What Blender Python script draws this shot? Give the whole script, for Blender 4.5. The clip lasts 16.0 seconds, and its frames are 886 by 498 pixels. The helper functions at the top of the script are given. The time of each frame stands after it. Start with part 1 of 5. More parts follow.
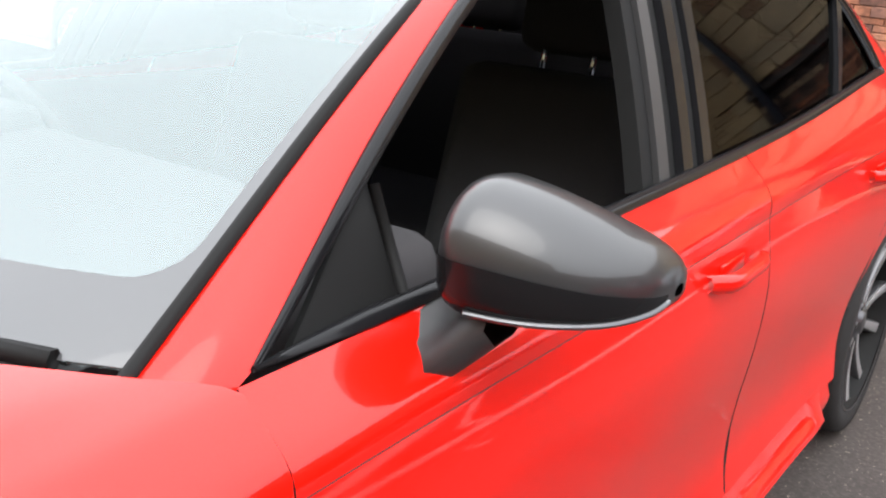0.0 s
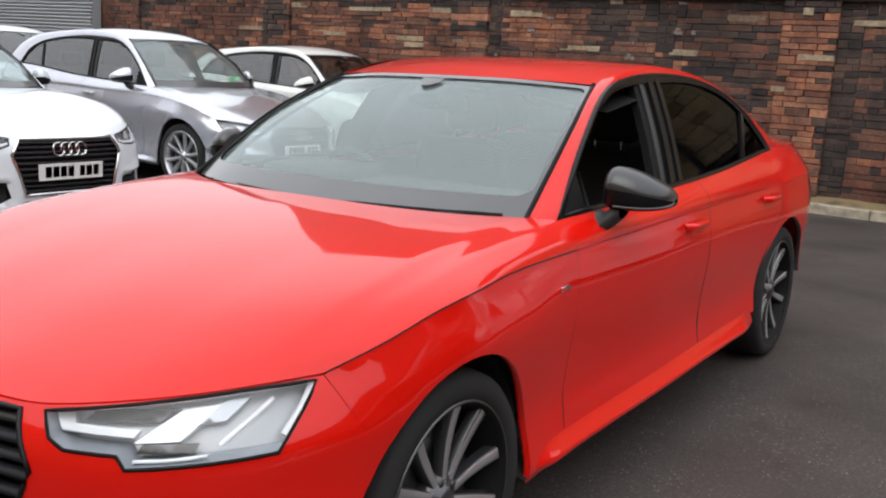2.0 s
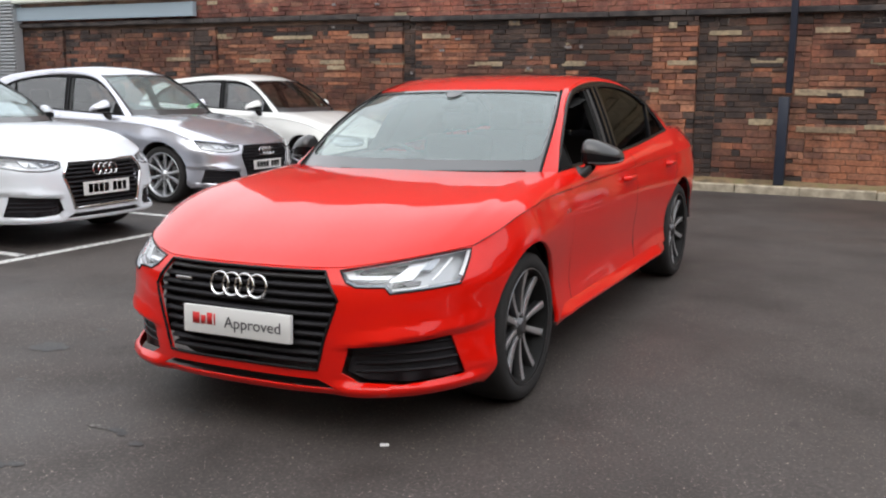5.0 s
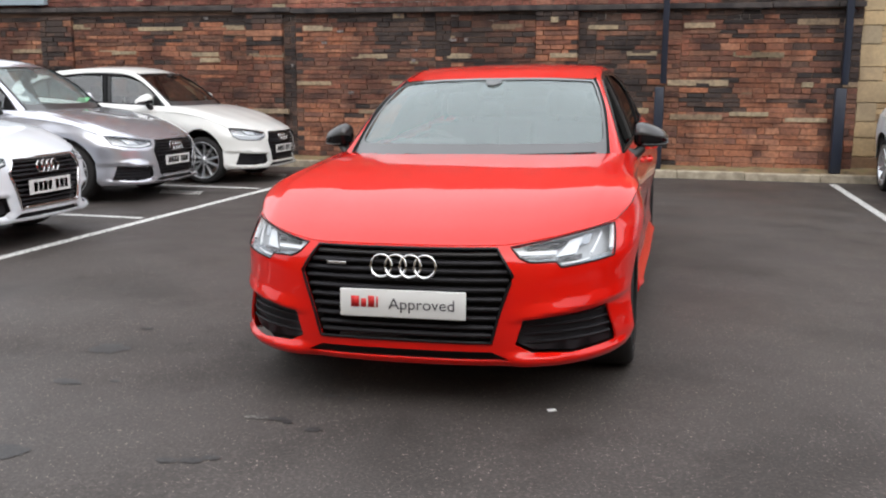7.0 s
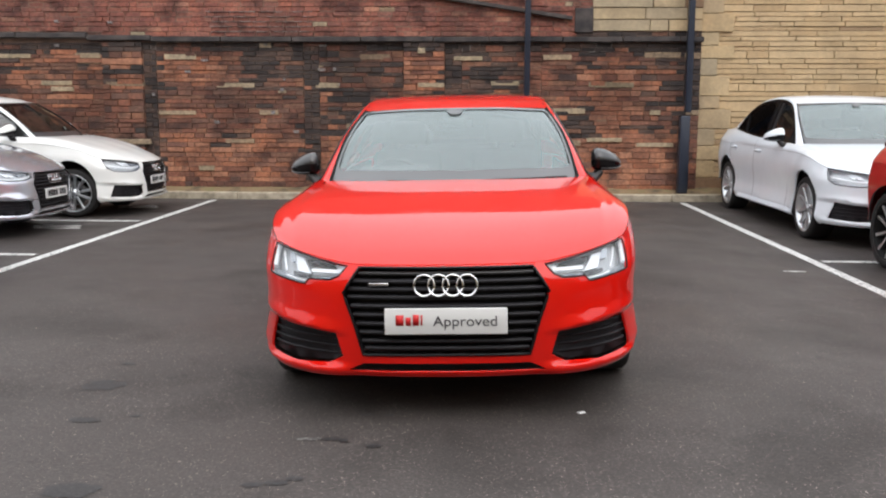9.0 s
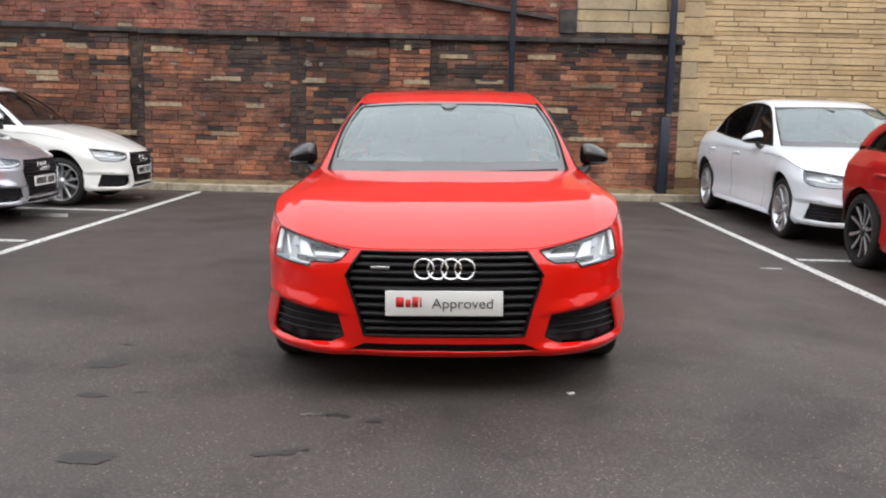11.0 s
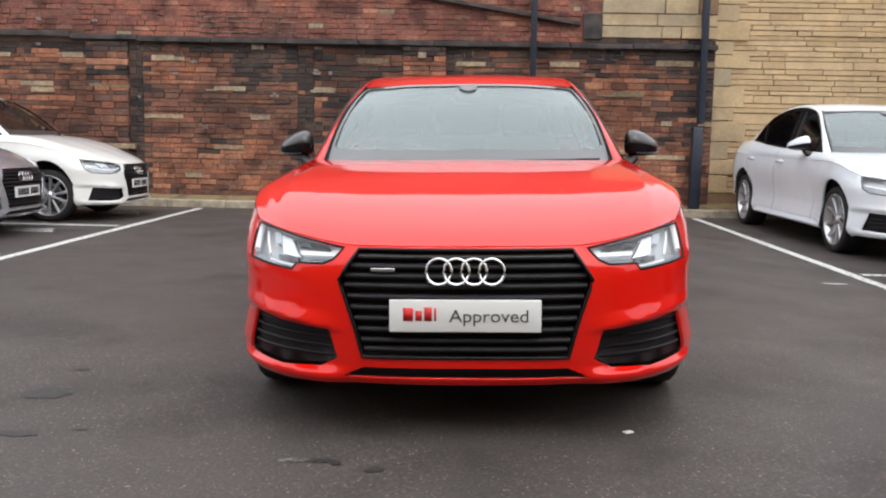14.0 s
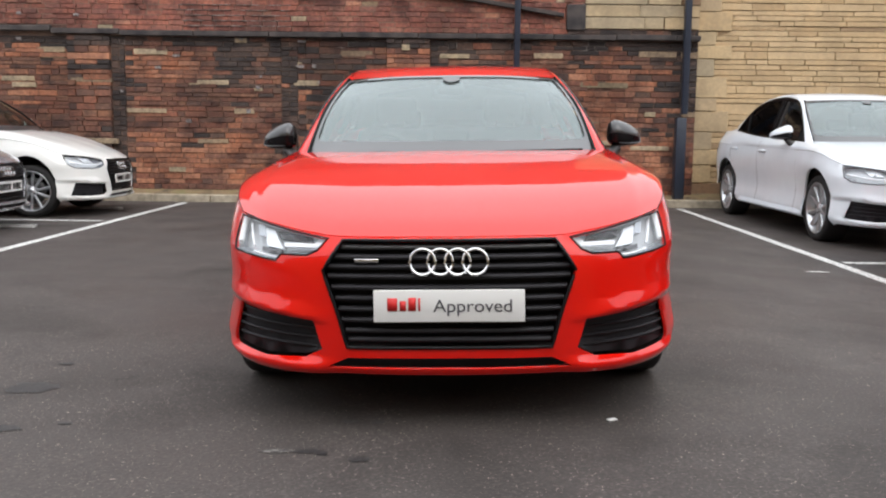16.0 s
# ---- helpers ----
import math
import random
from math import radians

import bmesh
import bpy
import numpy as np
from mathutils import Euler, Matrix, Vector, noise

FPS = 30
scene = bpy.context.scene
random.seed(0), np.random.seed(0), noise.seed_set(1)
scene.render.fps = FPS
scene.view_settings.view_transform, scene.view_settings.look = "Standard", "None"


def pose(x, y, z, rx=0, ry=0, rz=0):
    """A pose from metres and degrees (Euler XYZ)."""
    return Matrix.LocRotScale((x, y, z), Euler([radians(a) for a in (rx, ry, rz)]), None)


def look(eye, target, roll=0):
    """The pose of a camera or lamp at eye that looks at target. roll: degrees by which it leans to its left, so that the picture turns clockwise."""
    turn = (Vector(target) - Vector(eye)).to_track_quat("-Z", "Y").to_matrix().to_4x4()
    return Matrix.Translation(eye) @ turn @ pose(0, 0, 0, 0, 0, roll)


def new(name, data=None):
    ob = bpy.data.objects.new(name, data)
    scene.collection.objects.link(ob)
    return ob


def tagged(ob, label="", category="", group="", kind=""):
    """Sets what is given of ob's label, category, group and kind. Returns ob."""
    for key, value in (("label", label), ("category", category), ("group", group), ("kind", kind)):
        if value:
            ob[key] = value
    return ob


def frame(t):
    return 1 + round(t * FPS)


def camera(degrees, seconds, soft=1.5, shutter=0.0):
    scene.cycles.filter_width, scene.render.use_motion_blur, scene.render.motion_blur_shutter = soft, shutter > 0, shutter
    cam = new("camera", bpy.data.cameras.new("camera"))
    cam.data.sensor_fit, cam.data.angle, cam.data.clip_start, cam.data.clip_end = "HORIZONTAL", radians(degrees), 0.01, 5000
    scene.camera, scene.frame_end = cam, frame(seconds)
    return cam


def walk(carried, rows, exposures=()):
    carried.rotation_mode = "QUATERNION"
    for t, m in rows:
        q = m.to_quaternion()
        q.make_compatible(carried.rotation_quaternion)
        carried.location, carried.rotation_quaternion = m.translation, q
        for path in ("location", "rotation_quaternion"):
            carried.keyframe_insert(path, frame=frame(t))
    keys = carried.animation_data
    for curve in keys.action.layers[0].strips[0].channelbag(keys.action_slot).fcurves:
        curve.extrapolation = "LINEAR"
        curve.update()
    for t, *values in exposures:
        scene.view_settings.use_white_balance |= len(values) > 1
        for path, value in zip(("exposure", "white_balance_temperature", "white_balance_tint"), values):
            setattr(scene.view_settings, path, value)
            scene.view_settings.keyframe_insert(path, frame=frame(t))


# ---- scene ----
cam = camera(51.2, 16.0, 2.1)
walk(cam, [
    (0, look((1.280, 1.041, 1.316), (0.188, 2.586, 0.683), 4.7)),
    (0.5, pose(1.400, 0.585, 1.363, 72.07, -7.03, 35.34)),
    (1, pose(1.620, 0.097, 1.383, 74.69, -5.90, 35.38)),
    (1.5, pose(1.797, -0.429, 1.362, 77.78, -4.29, 33.98)),
    (2, pose(1.968, -0.893, 1.384, 78.69, -3.45, 34.42)),
    (2.5, pose(2.117, -1.281, 1.394, 78.70, -2.89, 33.85)),
    (3, pose(2.182, -1.669, 1.377, 79.08, -2.21, 32.20)),
    (3.5, pose(2.298, -2.027, 1.384, 79.53, -1.54, 31.37)),
    (4, pose(2.435, -2.376, 1.373, 80.19, -1.14, 30.07)),
    (4.2, pose(2.464, -2.478, 1.381, 80.40, -1.02, 29.35)),
    (6.3, pose(1.485, -3.288, 1.349, 78.89, -0.74, 19.81)),
    (6.5, pose(1.355, -3.390, 1.366, 79.18, -0.85, 18.21)),
    (7, pose(1.010, -3.451, 1.324, 79.72, -0.34, 13.95)),
    (7.5, pose(0.700, -3.516, 1.336, 79.89, -0.46, 9.65)),
    (8, pose(0.398, -3.698, 1.347, 80.50, -0.58, 6.20)),
    (8.5, pose(0.228, -3.704, 1.331, 81.43, -0.28, 4.11)),
    (9, pose(0.123, -3.817, 1.329, 81.47, -0.17, 2.21)),
    (9.2, pose(0.100, -3.892, 1.311, 81.47, 0.13, 1.77)),
    (11.3, pose(0.027, -4.003, 1.284, 81.45, -1.40, 0.84)),
    (11.5, pose(0.035, -3.939, 1.257, 81.04, -1.21, 1.07)),
    (12, pose(0.047, -3.669, 1.187, 81.11, -0.80, 1.91)),
    (12.5, pose(0.037, -3.430, 1.122, 82.46, -1.18, 1.28)),
    (13, pose(-0.000, -3.234, 1.097, 82.99, -0.84, 0.38)),
    (13.5, pose(0.001, -3.131, 1.067, 82.86, -1.10, 1.40)),
    (14, pose(0.003, -3.117, 1.054, 83.11, -1.07, 1.83)),
    (14.5, pose(0.008, -3.129, 1.050, 83.02, -1.05, 1.76)),
    (15, pose(0.012, -3.135, 1.049, 82.89, -0.99, 1.59)),
    (15.5, pose(0.014, -3.132, 1.047, 82.88, -0.75, 1.26)),
    (16, pose(0.013, -3.128, 1.046, 82.69, -0.65, 0.92)),
], exposures=[(0.0, 1.88), (0.5, 1.42), (1.0, 1.04), (1.5, 0.80), (2.0, 0.62), (2.5, 0.52), (3.0, 0.56), (3.5, 0.68), (4.0, 0.74), (7.0, 0.86), (9.0, 0.92), (16.0, 0.96)])

# ---- world and sun: bright overcast day ----
world = bpy.data.worlds.new("overcast")
scene.world = world
world.use_nodes = True
wn, wl = world.node_tree.nodes, world.node_tree.links
sky = wn.new("ShaderNodeTexSky")
sky.sky_type = "NISHITA"
sky.sun_disc = False
sky.sun_elevation = radians(52)
sky.sun_rotation = radians(157)
sky.air_density, sky.dust_density, sky.ozone_density = 1.0, 4.0, 1.0
grey = wn.new("ShaderNodeHueSaturation")
grey.inputs["Saturation"].default_value = 0.3
wl.new(sky.outputs[0], grey.inputs["Color"])
# cloud cover: an even veil, brighter overhead than at the horizon
place = wn.new("ShaderNodeTexCoord")
split = wn.new("ShaderNodeSeparateXYZ")
wl.new(place.outputs["Generated"], split.inputs[0])
veil = wn.new("ShaderNodeMapRange")
veil.inputs["To Min"].default_value, veil.inputs["To Max"].default_value = 4.6, 9.0
wl.new(split.outputs["Z"], veil.inputs["Value"])
cloud = wn.new("ShaderNodeMix")
cloud.data_type = "RGBA"
cloud.inputs[0].default_value = 0.85
tint = wn.new("ShaderNodeMix")
tint.data_type, tint.blend_type = "RGBA", "MULTIPLY"
tint.inputs[0].default_value = 1.0
tint.inputs[6].default_value = (0.975, 1.0, 1.05, 1)
wl.new(veil.outputs[0], tint.inputs[7])
wl.new(grey.outputs[0], cloud.inputs[6])
wl.new(tint.outputs[2], cloud.inputs[7])
wl.new(cloud.outputs[2], wn["Background"].inputs["Color"])
wn["Background"].inputs["Strength"].default_value = 0.15
sun_data = bpy.data.lights.new("sun", "SUN")
sun_data.energy, sun_data.angle, sun_data.color = 0.5, radians(60), (1.0, 0.97, 0.93)
sun = new("sun", sun_data)
sun.matrix_world = look((6, -14, 20), (0, 3, 0))

# ---- materials ----
def mat(name, color=(0.5, 0.5, 0.5), rough=0.5, metal=0.0, coat=0.0, emit=None):
    m = bpy.data.materials.new(name)
    m.use_nodes = True
    b = m.node_tree.nodes["Principled BSDF"]
    b.inputs["Base Color"].default_value = (*color, 1)
    b.inputs["Roughness"].default_value = rough
    b.inputs["Metallic"].default_value = metal
    b.inputs["Coat Weight"].default_value = coat
    b.inputs["Coat Roughness"].default_value = 0.02
    return m


def node(m, kind, **inputs):
    n = m.node_tree.nodes.new(kind)
    for k, v in inputs.items():
        n.inputs[k.replace("_", " ")].default_value = v
    return n


def link(m, a, b):
    m.node_tree.links.new(a, b)


def bsdf(m):
    return m.node_tree.nodes["Principled BSDF"]


def ramp(m, source, stops):
    r = m.node_tree.nodes.new("ShaderNodeValToRGB")
    r.color_ramp.elements[0].position, r.color_ramp.elements[0].color = stops[0][0], (*stops[0][1], 1)
    r.color_ramp.elements[1].position, r.color_ramp.elements[1].color = stops[-1][0], (*stops[-1][1], 1)
    for p, c in stops[1:-1]:
        r.color_ramp.elements.new(p).color = (*c, 1)
    link(m, source, r.inputs[0])
    return r.outputs[0]


def grain(m, scale, detail=4.0, world_space=True):
    g = node(m, "ShaderNodeTexNoise", Scale=scale, Detail=detail)
    if world_space:
        geo = node(m, "ShaderNodeNewGeometry")
        link(m, geo.outputs["Position"], g.inputs["Vector"])
    return g.outputs["Fac"]


def mix(m, fac, a, b, blend="MIX"):
    x = m.node_tree.nodes.new("ShaderNodeMix")
    x.data_type, x.blend_type = "RGBA", blend
    for sock, v in ((x.inputs[0], fac), (x.inputs[6], a), (x.inputs[7], b)):
        if isinstance(v, (int, float)):
            sock.default_value = v
        elif isinstance(v, tuple):
            sock.default_value = (*v, 1)
        else:
            link(m, v, sock)
    return x.outputs[2]


def bump(m, height, strength=0.3, distance=0.01):
    b = node(m, "ShaderNodeBump", Strength=strength, Distance=distance)
    link(m, height, b.inputs["Height"])
    link(m, b.outputs[0], bsdf(m).inputs["Normal"])


def paint(name, color, metal=0.0, rough=0.32):
    """Car paint under clear lacquer with a trace of road film."""
    m = mat(name, color, rough, metal, 1.0)
    bsdf(m).inputs["Coat IOR"].default_value = 1.45
    bsdf(m).inputs["Specular IOR Level"].default_value = 0.05
    film = grain(m, 6.0, 6.0)
    dark = tuple(c * 0.9 for c in color)
    link(m, mix(m, film, dark, color), bsdf(m).inputs["Base Color"])
    r = node(m, "ShaderNodeMapRange")
    r.inputs["To Min"].default_value, r.inputs["To Max"].default_value = 0.015, 0.06
    link(m, film, r.inputs["Value"])
    link(m, r.outputs[0], bsdf(m).inputs["Coat Roughness"])
    return m


def glass(name, tint, ior=1.52, rough=0.0, gloss=1.0):
    """Thin automotive glass: clear tinted film with mirror-like gloss."""
    m = bpy.data.materials.new(name)
    m.use_nodes = True
    nt = m.node_tree
    nt.nodes.remove(nt.nodes["Principled BSDF"])
    tr = node(m, "ShaderNodeBsdfTransparent", Color=(*tint, 1))
    gl = node(m, "ShaderNodeBsdfGlossy", Roughness=rough, Color=(1, 1, 1, 1))
    facing = node(m, "ShaderNodeLayerWeight", Blend=0.5)
    head_on = ((ior - 1) / (ior + 1)) ** 2
    steep = m.node_tree.nodes.new("ShaderNodeMath")
    steep.operation = "POWER"
    steep.inputs[1].default_value = 5.0
    link(m, facing.outputs["Facing"], steep.inputs[0])
    fr = m.node_tree.nodes.new("ShaderNodeMath")
    fr.operation = "MULTIPLY_ADD"
    fr.inputs[1].default_value, fr.inputs[2].default_value = gloss * (1 - head_on), gloss * head_on
    link(m, steep.outputs[0], fr.inputs[0])
    mx = nt.nodes.new("ShaderNodeMixShader")
    link(m, fr.outputs[0], mx.inputs[0])
    link(m, tr.outputs[0], mx.inputs[1])
    link(m, gl.outputs[0], mx.inputs[2])
    link(m, mx.outputs[0], nt.nodes["Material Output"].inputs[0])
    return m


RED = paint("red_paint", (0.74, 0.008, 0.003))
WHITE = paint("white_paint", (0.77, 0.81, 0.86))
CREAM = paint("warm_white_paint", (0.80, 0.80, 0.775))
SILVER = paint("silver_paint", (0.62, 0.63, 0.69), 0.72, 0.23)
CRIMSON = paint("crimson_paint", (0.42, 0.008, 0.010))
GLOSSBLACK = mat("gloss_black", (0.010, 0.010, 0.011), 0.16)
bsdf(GLOSSBLACK).inputs["Specular IOR Level"].default_value = 0.18
MIRRORCAP = mat("mirror_cap_black", (0.020, 0.020, 0.021), 0.35, 0, 0.65)
TRIM = mat("black_trim", (0.026, 0.025, 0.026), 0.45)
CLOTH = mat("black_upholstery", (0.036, 0.033, 0.035), 0.85)
CARPET = mat("black_carpet", (0.022, 0.021, 0.021), 0.95)
RUBBER = mat("tyre_rubber", (0.024, 0.023, 0.023), 0.8)
bsdf(RUBBER).inputs["Specular IOR Level"].default_value = 0.25
SAIL = mat("matt_black_plastic", (0.013, 0.013, 0.013), 0.6)
bsdf(SAIL).inputs["Specular IOR Level"].default_value = 0.1
bump(RUBBER, grain(RUBBER, 180.0), 0.25, 0.002)
CHROME = mat("chrome", (0.82, 0.82, 0.83), 0.12, 1.0)
ALLOY = mat("machined_alloy", (0.62, 0.62, 0.63), 0.3, 0.8)
GUNMETAL = mat("gunmetal_lacquer", (0.10, 0.10, 0.105), 0.35, 0.8, 0.5)
BRIGHT = mat("bright_alloy", (0.55, 0.56, 0.58), 0.3, 0.9, 0.4)
BRAKE = mat("brake_iron", (0.10, 0.10, 0.10), 0.5, 0.9)
LAMPSILVER = mat("lamp_reflector", (0.74, 0.77, 0.80), 0.22, 0.3)
LAMPCELL = mat("lamp_cell", (0.42, 0.45, 0.49), 0.2, 0.35)
LAMPDARK = mat("lamp_dark_reflector", (0.10, 0.10, 0.105), 0.2, 0.5)
LAMPWHITE = mat("lamp_light_guide", (0.92, 0.94, 0.96), 0.2)
LAMPGREY = mat("lamp_housing", (0.56, 0.58, 0.60), 0.3, 0.15)
PLATE = mat("plate_white", (0.75, 0.75, 0.74), 0.35)
INK = mat("plate_ink", (0.02, 0.02, 0.02), 0.5)
GREYINK = mat("grey_ink", (0.06, 0.06, 0.07), 0.5)
REDINK = mat("red_ink", (0.62, 0.02, 0.02), 0.5)
GREENCARD = mat("green_card", (0.10, 0.36, 0.14), 0.5)
GRILLE = mat("grille_black", (0.020, 0.019, 0.022), 0.42)
bsdf(GRILLE).inputs["Specular IOR Level"].default_value = 0.18
SCREEN = glass("mist_and_sheen_glass", (0.80, 0.86, 0.85), 1.95)
# a pale scattering film: some mist, and sky reflection put into its colour
nt = SCREEN.node_tree
mist_sheen = node(SCREEN, "ShaderNodeBsdfDiffuse", Color=(0.66, 0.76, 0.76, 1))
blend = nt.nodes.new("ShaderNodeMixShader")
cloudy = node(SCREEN, "ShaderNodeMapRange")
cloudy.inputs["To Min"].default_value, cloudy.inputs["To Max"].default_value = 0.12, 0.18
link(SCREEN, grain(SCREEN, 2.2, 3.0), cloudy.inputs["Value"])
link(SCREEN, cloudy.outputs[0], blend.inputs[0])
clear_part = [n for n in nt.nodes if n.bl_idname == "ShaderNodeBsdfTransparent"][0]
gloss_mix = [n for n in nt.nodes if n.bl_idname == "ShaderNodeMixShader" and n != blend][0]
link(SCREEN, clear_part.outputs[0], blend.inputs[1])
link(SCREEN, mist_sheen.outputs[0], blend.inputs[2])
link(SCREEN, blend.outputs[0], gloss_mix.inputs[1])
[n for n in nt.nodes if n.bl_idname == "ShaderNodeBsdfAnisotropic"][0].inputs["Color"].default_value = (0.90, 1.0, 1.0, 1)
SIDEGLASS = glass("side_glass", (0.66, 0.74, 0.72), 2.1)
TINTED = glass("privacy_glass", (0.04, 0.04, 0.045), 1.4, 0.03, 0.35)
CLEAR = glass("lens_glass", (0.95, 0.96, 0.97))
TAIL = mat("tail_lens", (0.35, 0.01, 0.01), 0.15, 0, 1.0)
SENSOR = mat("sensor_window", (0.06, 0.062, 0.065), 0.3, 0, 0.55)
FRIT = mat("glass_frit", (0.05, 0.052, 0.055), 0.3, 0, 1.0)
bsdf(FRIT).inputs["Coat IOR"].default_value = 1.5

# ---- mesh helpers ----
from mathutils.geometry import delaunay_2d_cdt


def lerp(table, v):
    """Smooth interpolation in a table of (position, value)."""
    if v <= table[0][0]:
        return table[0][1]
    for (a, fa), (b, fb) in zip(table, table[1:]):
        if v <= b:
            return fa + (fb - fa) * (v - a) / (b - a)
    return table[-1][1]


def smooth(table, v):
    """Catmull-Rom through a table of (position, value)."""
    n = len(table)
    if v <= table[0][0]:
        return table[0][1]
    if v >= table[-1][0]:
        return table[-1][1]
    for i in range(n - 1):
        a, fa = table[i]
        b, fb = table[i + 1]
        if v <= b:
            h = b - a
            t = (v - a) / h
            ma = (fb - table[i - 1][1]) / (b - table[i - 1][0]) if i else (fb - fa) / h
            mb = (table[i + 2][1] - fa) / (table[i + 2][0] - a) if i + 2 < n else (fb - fa) / h
            return ((2 * t ** 3 - 3 * t * t + 1) * fa + (t ** 3 - 2 * t * t + t) * h * ma
                    + (3 * t * t - 2 * t ** 3) * fb + (t ** 3 - t * t) * h * mb)


def spline(points, n):
    """n points evenly along a Catmull-Rom curve through the points."""
    pts = [Vector(p) for p in points]
    if len(pts) == 2:
        return [pts[0].lerp(pts[1], i / (n - 1)) for i in range(n)]
    s = [0.0]
    for a, b in zip(pts, pts[1:]):
        s.append(s[-1] + max((b - a).length, 1e-6))
    out = []
    for i in range(n):
        v = s[-1] * i / (n - 1)
        out.append(Vector([smooth([(s[k], pts[k][c]) for k in range(len(pts))], v) for c in range(3)]))
    return out


def grid(rows):
    """Vertices and quads of rows of points."""
    n = len(rows[0])
    verts = [tuple(p) for r in rows for p in r]
    faces = [(i * n + j, i * n + j + 1, (i + 1) * n + j + 1, (i + 1) * n + j)
             for i in range(len(rows) - 1) for j in range(n - 1)]
    return verts, faces


def loft(curves, nu, nv):
    """Skin through curves: nu points along each, nv across."""
    lines = [spline(c, nu) for c in curves]
    cols = [spline([l[i] for l in lines], nv) for i in range(nu)]
    return grid(cols)


def join(*geos):
    verts, faces = [], []
    for v, f in geos:
        k = len(verts)
        verts += v
        faces += [tuple(i + k for i in q) for q in f]
    return verts, faces


def moved(geo, m):
    return [tuple(m @ Vector(p)) for p in geo[0]], geo[1]


def mirrored(geo):
    return [(-x, y, z) for x, y, z in geo[0]], [tuple(reversed(f)) for f in geo[1]]


def both(geo):
    return join(geo, mirrored(geo))


def flip(geo):
    return geo[0], [tuple(reversed(f)) for f in geo[1]]


def outward(geo):
    """The skin with its faces turned away from the car's middle."""
    total = 0.0
    for f in geo[1]:
        a, b, c = (Vector(geo[0][i]) for i in f[:3])
        mid = (a + b + c) / 3
        total += (b - a).cross(c - a).dot(mid - Vector((0, max(1.0, min(3.8, mid.y)), 0.55)))
    return geo if total > 0 else flip(geo)


def rimmed(geo, depth):
    """A skin with its border turned inwards, so that panels have thickness and gaps."""
    geo = outward(geo)
    verts, faces = list(geo[0]), list(geo[1])
    normals = [Vector() for _ in verts]
    count = {}
    for f in faces:
        a, b, c = Vector(verts[f[0]]), Vector(verts[f[1]]), Vector(verts[f[2]])
        n = (b - a).cross(c - a)
        for i in f:
            normals[i] += n
        for i in range(len(f)):
            e = (f[i], f[(i + 1) % len(f)])
            count[frozenset(e)] = (count.get(frozenset(e), (0, None))[0] + 1, e)
    for k, e in count.values():
        if k == 1:
            base = len(verts)
            for i in e:
                verts.append(verts[i])
            for i in e:
                verts.append(tuple(Vector(verts[i]) - normals[i].normalized() * depth))
            faces.append((base + 1, base, base + 2, base + 3))
    return verts, faces


def box(sx, sy, sz, m=Matrix(), r=0.0):
    """A block about the origin, its edges rounded by r, at the pose m."""
    bm = bmesh.new()
    bmesh.ops.create_cube(bm, size=1)
    bmesh.ops.scale(bm, vec=(sx, sy, sz), verts=bm.verts)
    if r > 0:
        bmesh.ops.bevel(bm, geom=bm.edges, offset=r, segments=2, profile=0.5, affect="EDGES")
    bm.transform(m)
    bm.verts.index_update()
    geo = [tuple(v.co) for v in bm.verts], [tuple(v.index for v in f.verts) for f in bm.faces]
    bm.free()
    return geo


def tube(points, r, n=8, closed=False):
    """A round bar along the points."""
    pts = [Vector(p) for p in points]
    rows = []
    k = len(pts)
    for i, p in enumerate(pts):
        d = (pts[(i + 1) % k] - pts[i - 1]) if closed else (pts[min(i + 1, k - 1)] - pts[max(i - 1, 0)])
        d.normalize()
        u = d.cross(Vector((0.13, 0.21, 0.97))).normalized()
        w = d.cross(u)
        rr = r[i] if isinstance(r, (list, tuple)) else r
        rows.append([p + (u * math.cos(2 * math.pi * j / n) + w * math.sin(2 * math.pi * j / n)) * rr for j in range(n + 1)])
    if closed:
        rows.append(rows[0])
    geo = grid(rows)
    if not closed:
        v, f = geo
        f = f + [tuple(range(n)), tuple(reversed(range((k - 1) * (n + 1), (k - 1) * (n + 1) + n)))]
        geo = v, f
    return geo


def lathe(profile, n=48):
    """A profile of (radius, x) turned round the x axis."""
    rows = [[(x, r * math.cos(2 * math.pi * j / n), r * math.sin(2 * math.pi * j / n)) for r, x in profile] for j in range(n + 1)]
    return grid(rows)


def inside(p, poly):
    x, y = p
    hit = False
    for (ax, ay), (bx, by) in zip(poly, poly[1:] + poly[:1]):
        if (ay > y) != (by > y) and x < (bx - ax) * (y - ay) / (by - ay) + ax:
            hit = not hit
    return hit


def dense(poly, step, closed=True):
    out = []
    for a, b in zip(poly, poly[1:] + (poly[:1] if closed else [])):
        n = max(1, math.ceil(math.hypot(b[0] - a[0], b[1] - a[1]) / step))
        out += [(a[0] + (b[0] - a[0]) * i / n, a[1] + (b[1] - a[1]) * i / n) for i in range(n)]
    return out if closed else out + [poly[-1]]


NORMALS = {}


def key(p):
    return (round(abs(p[0]), 5), round(p[1], 5), round(p[2], 5))


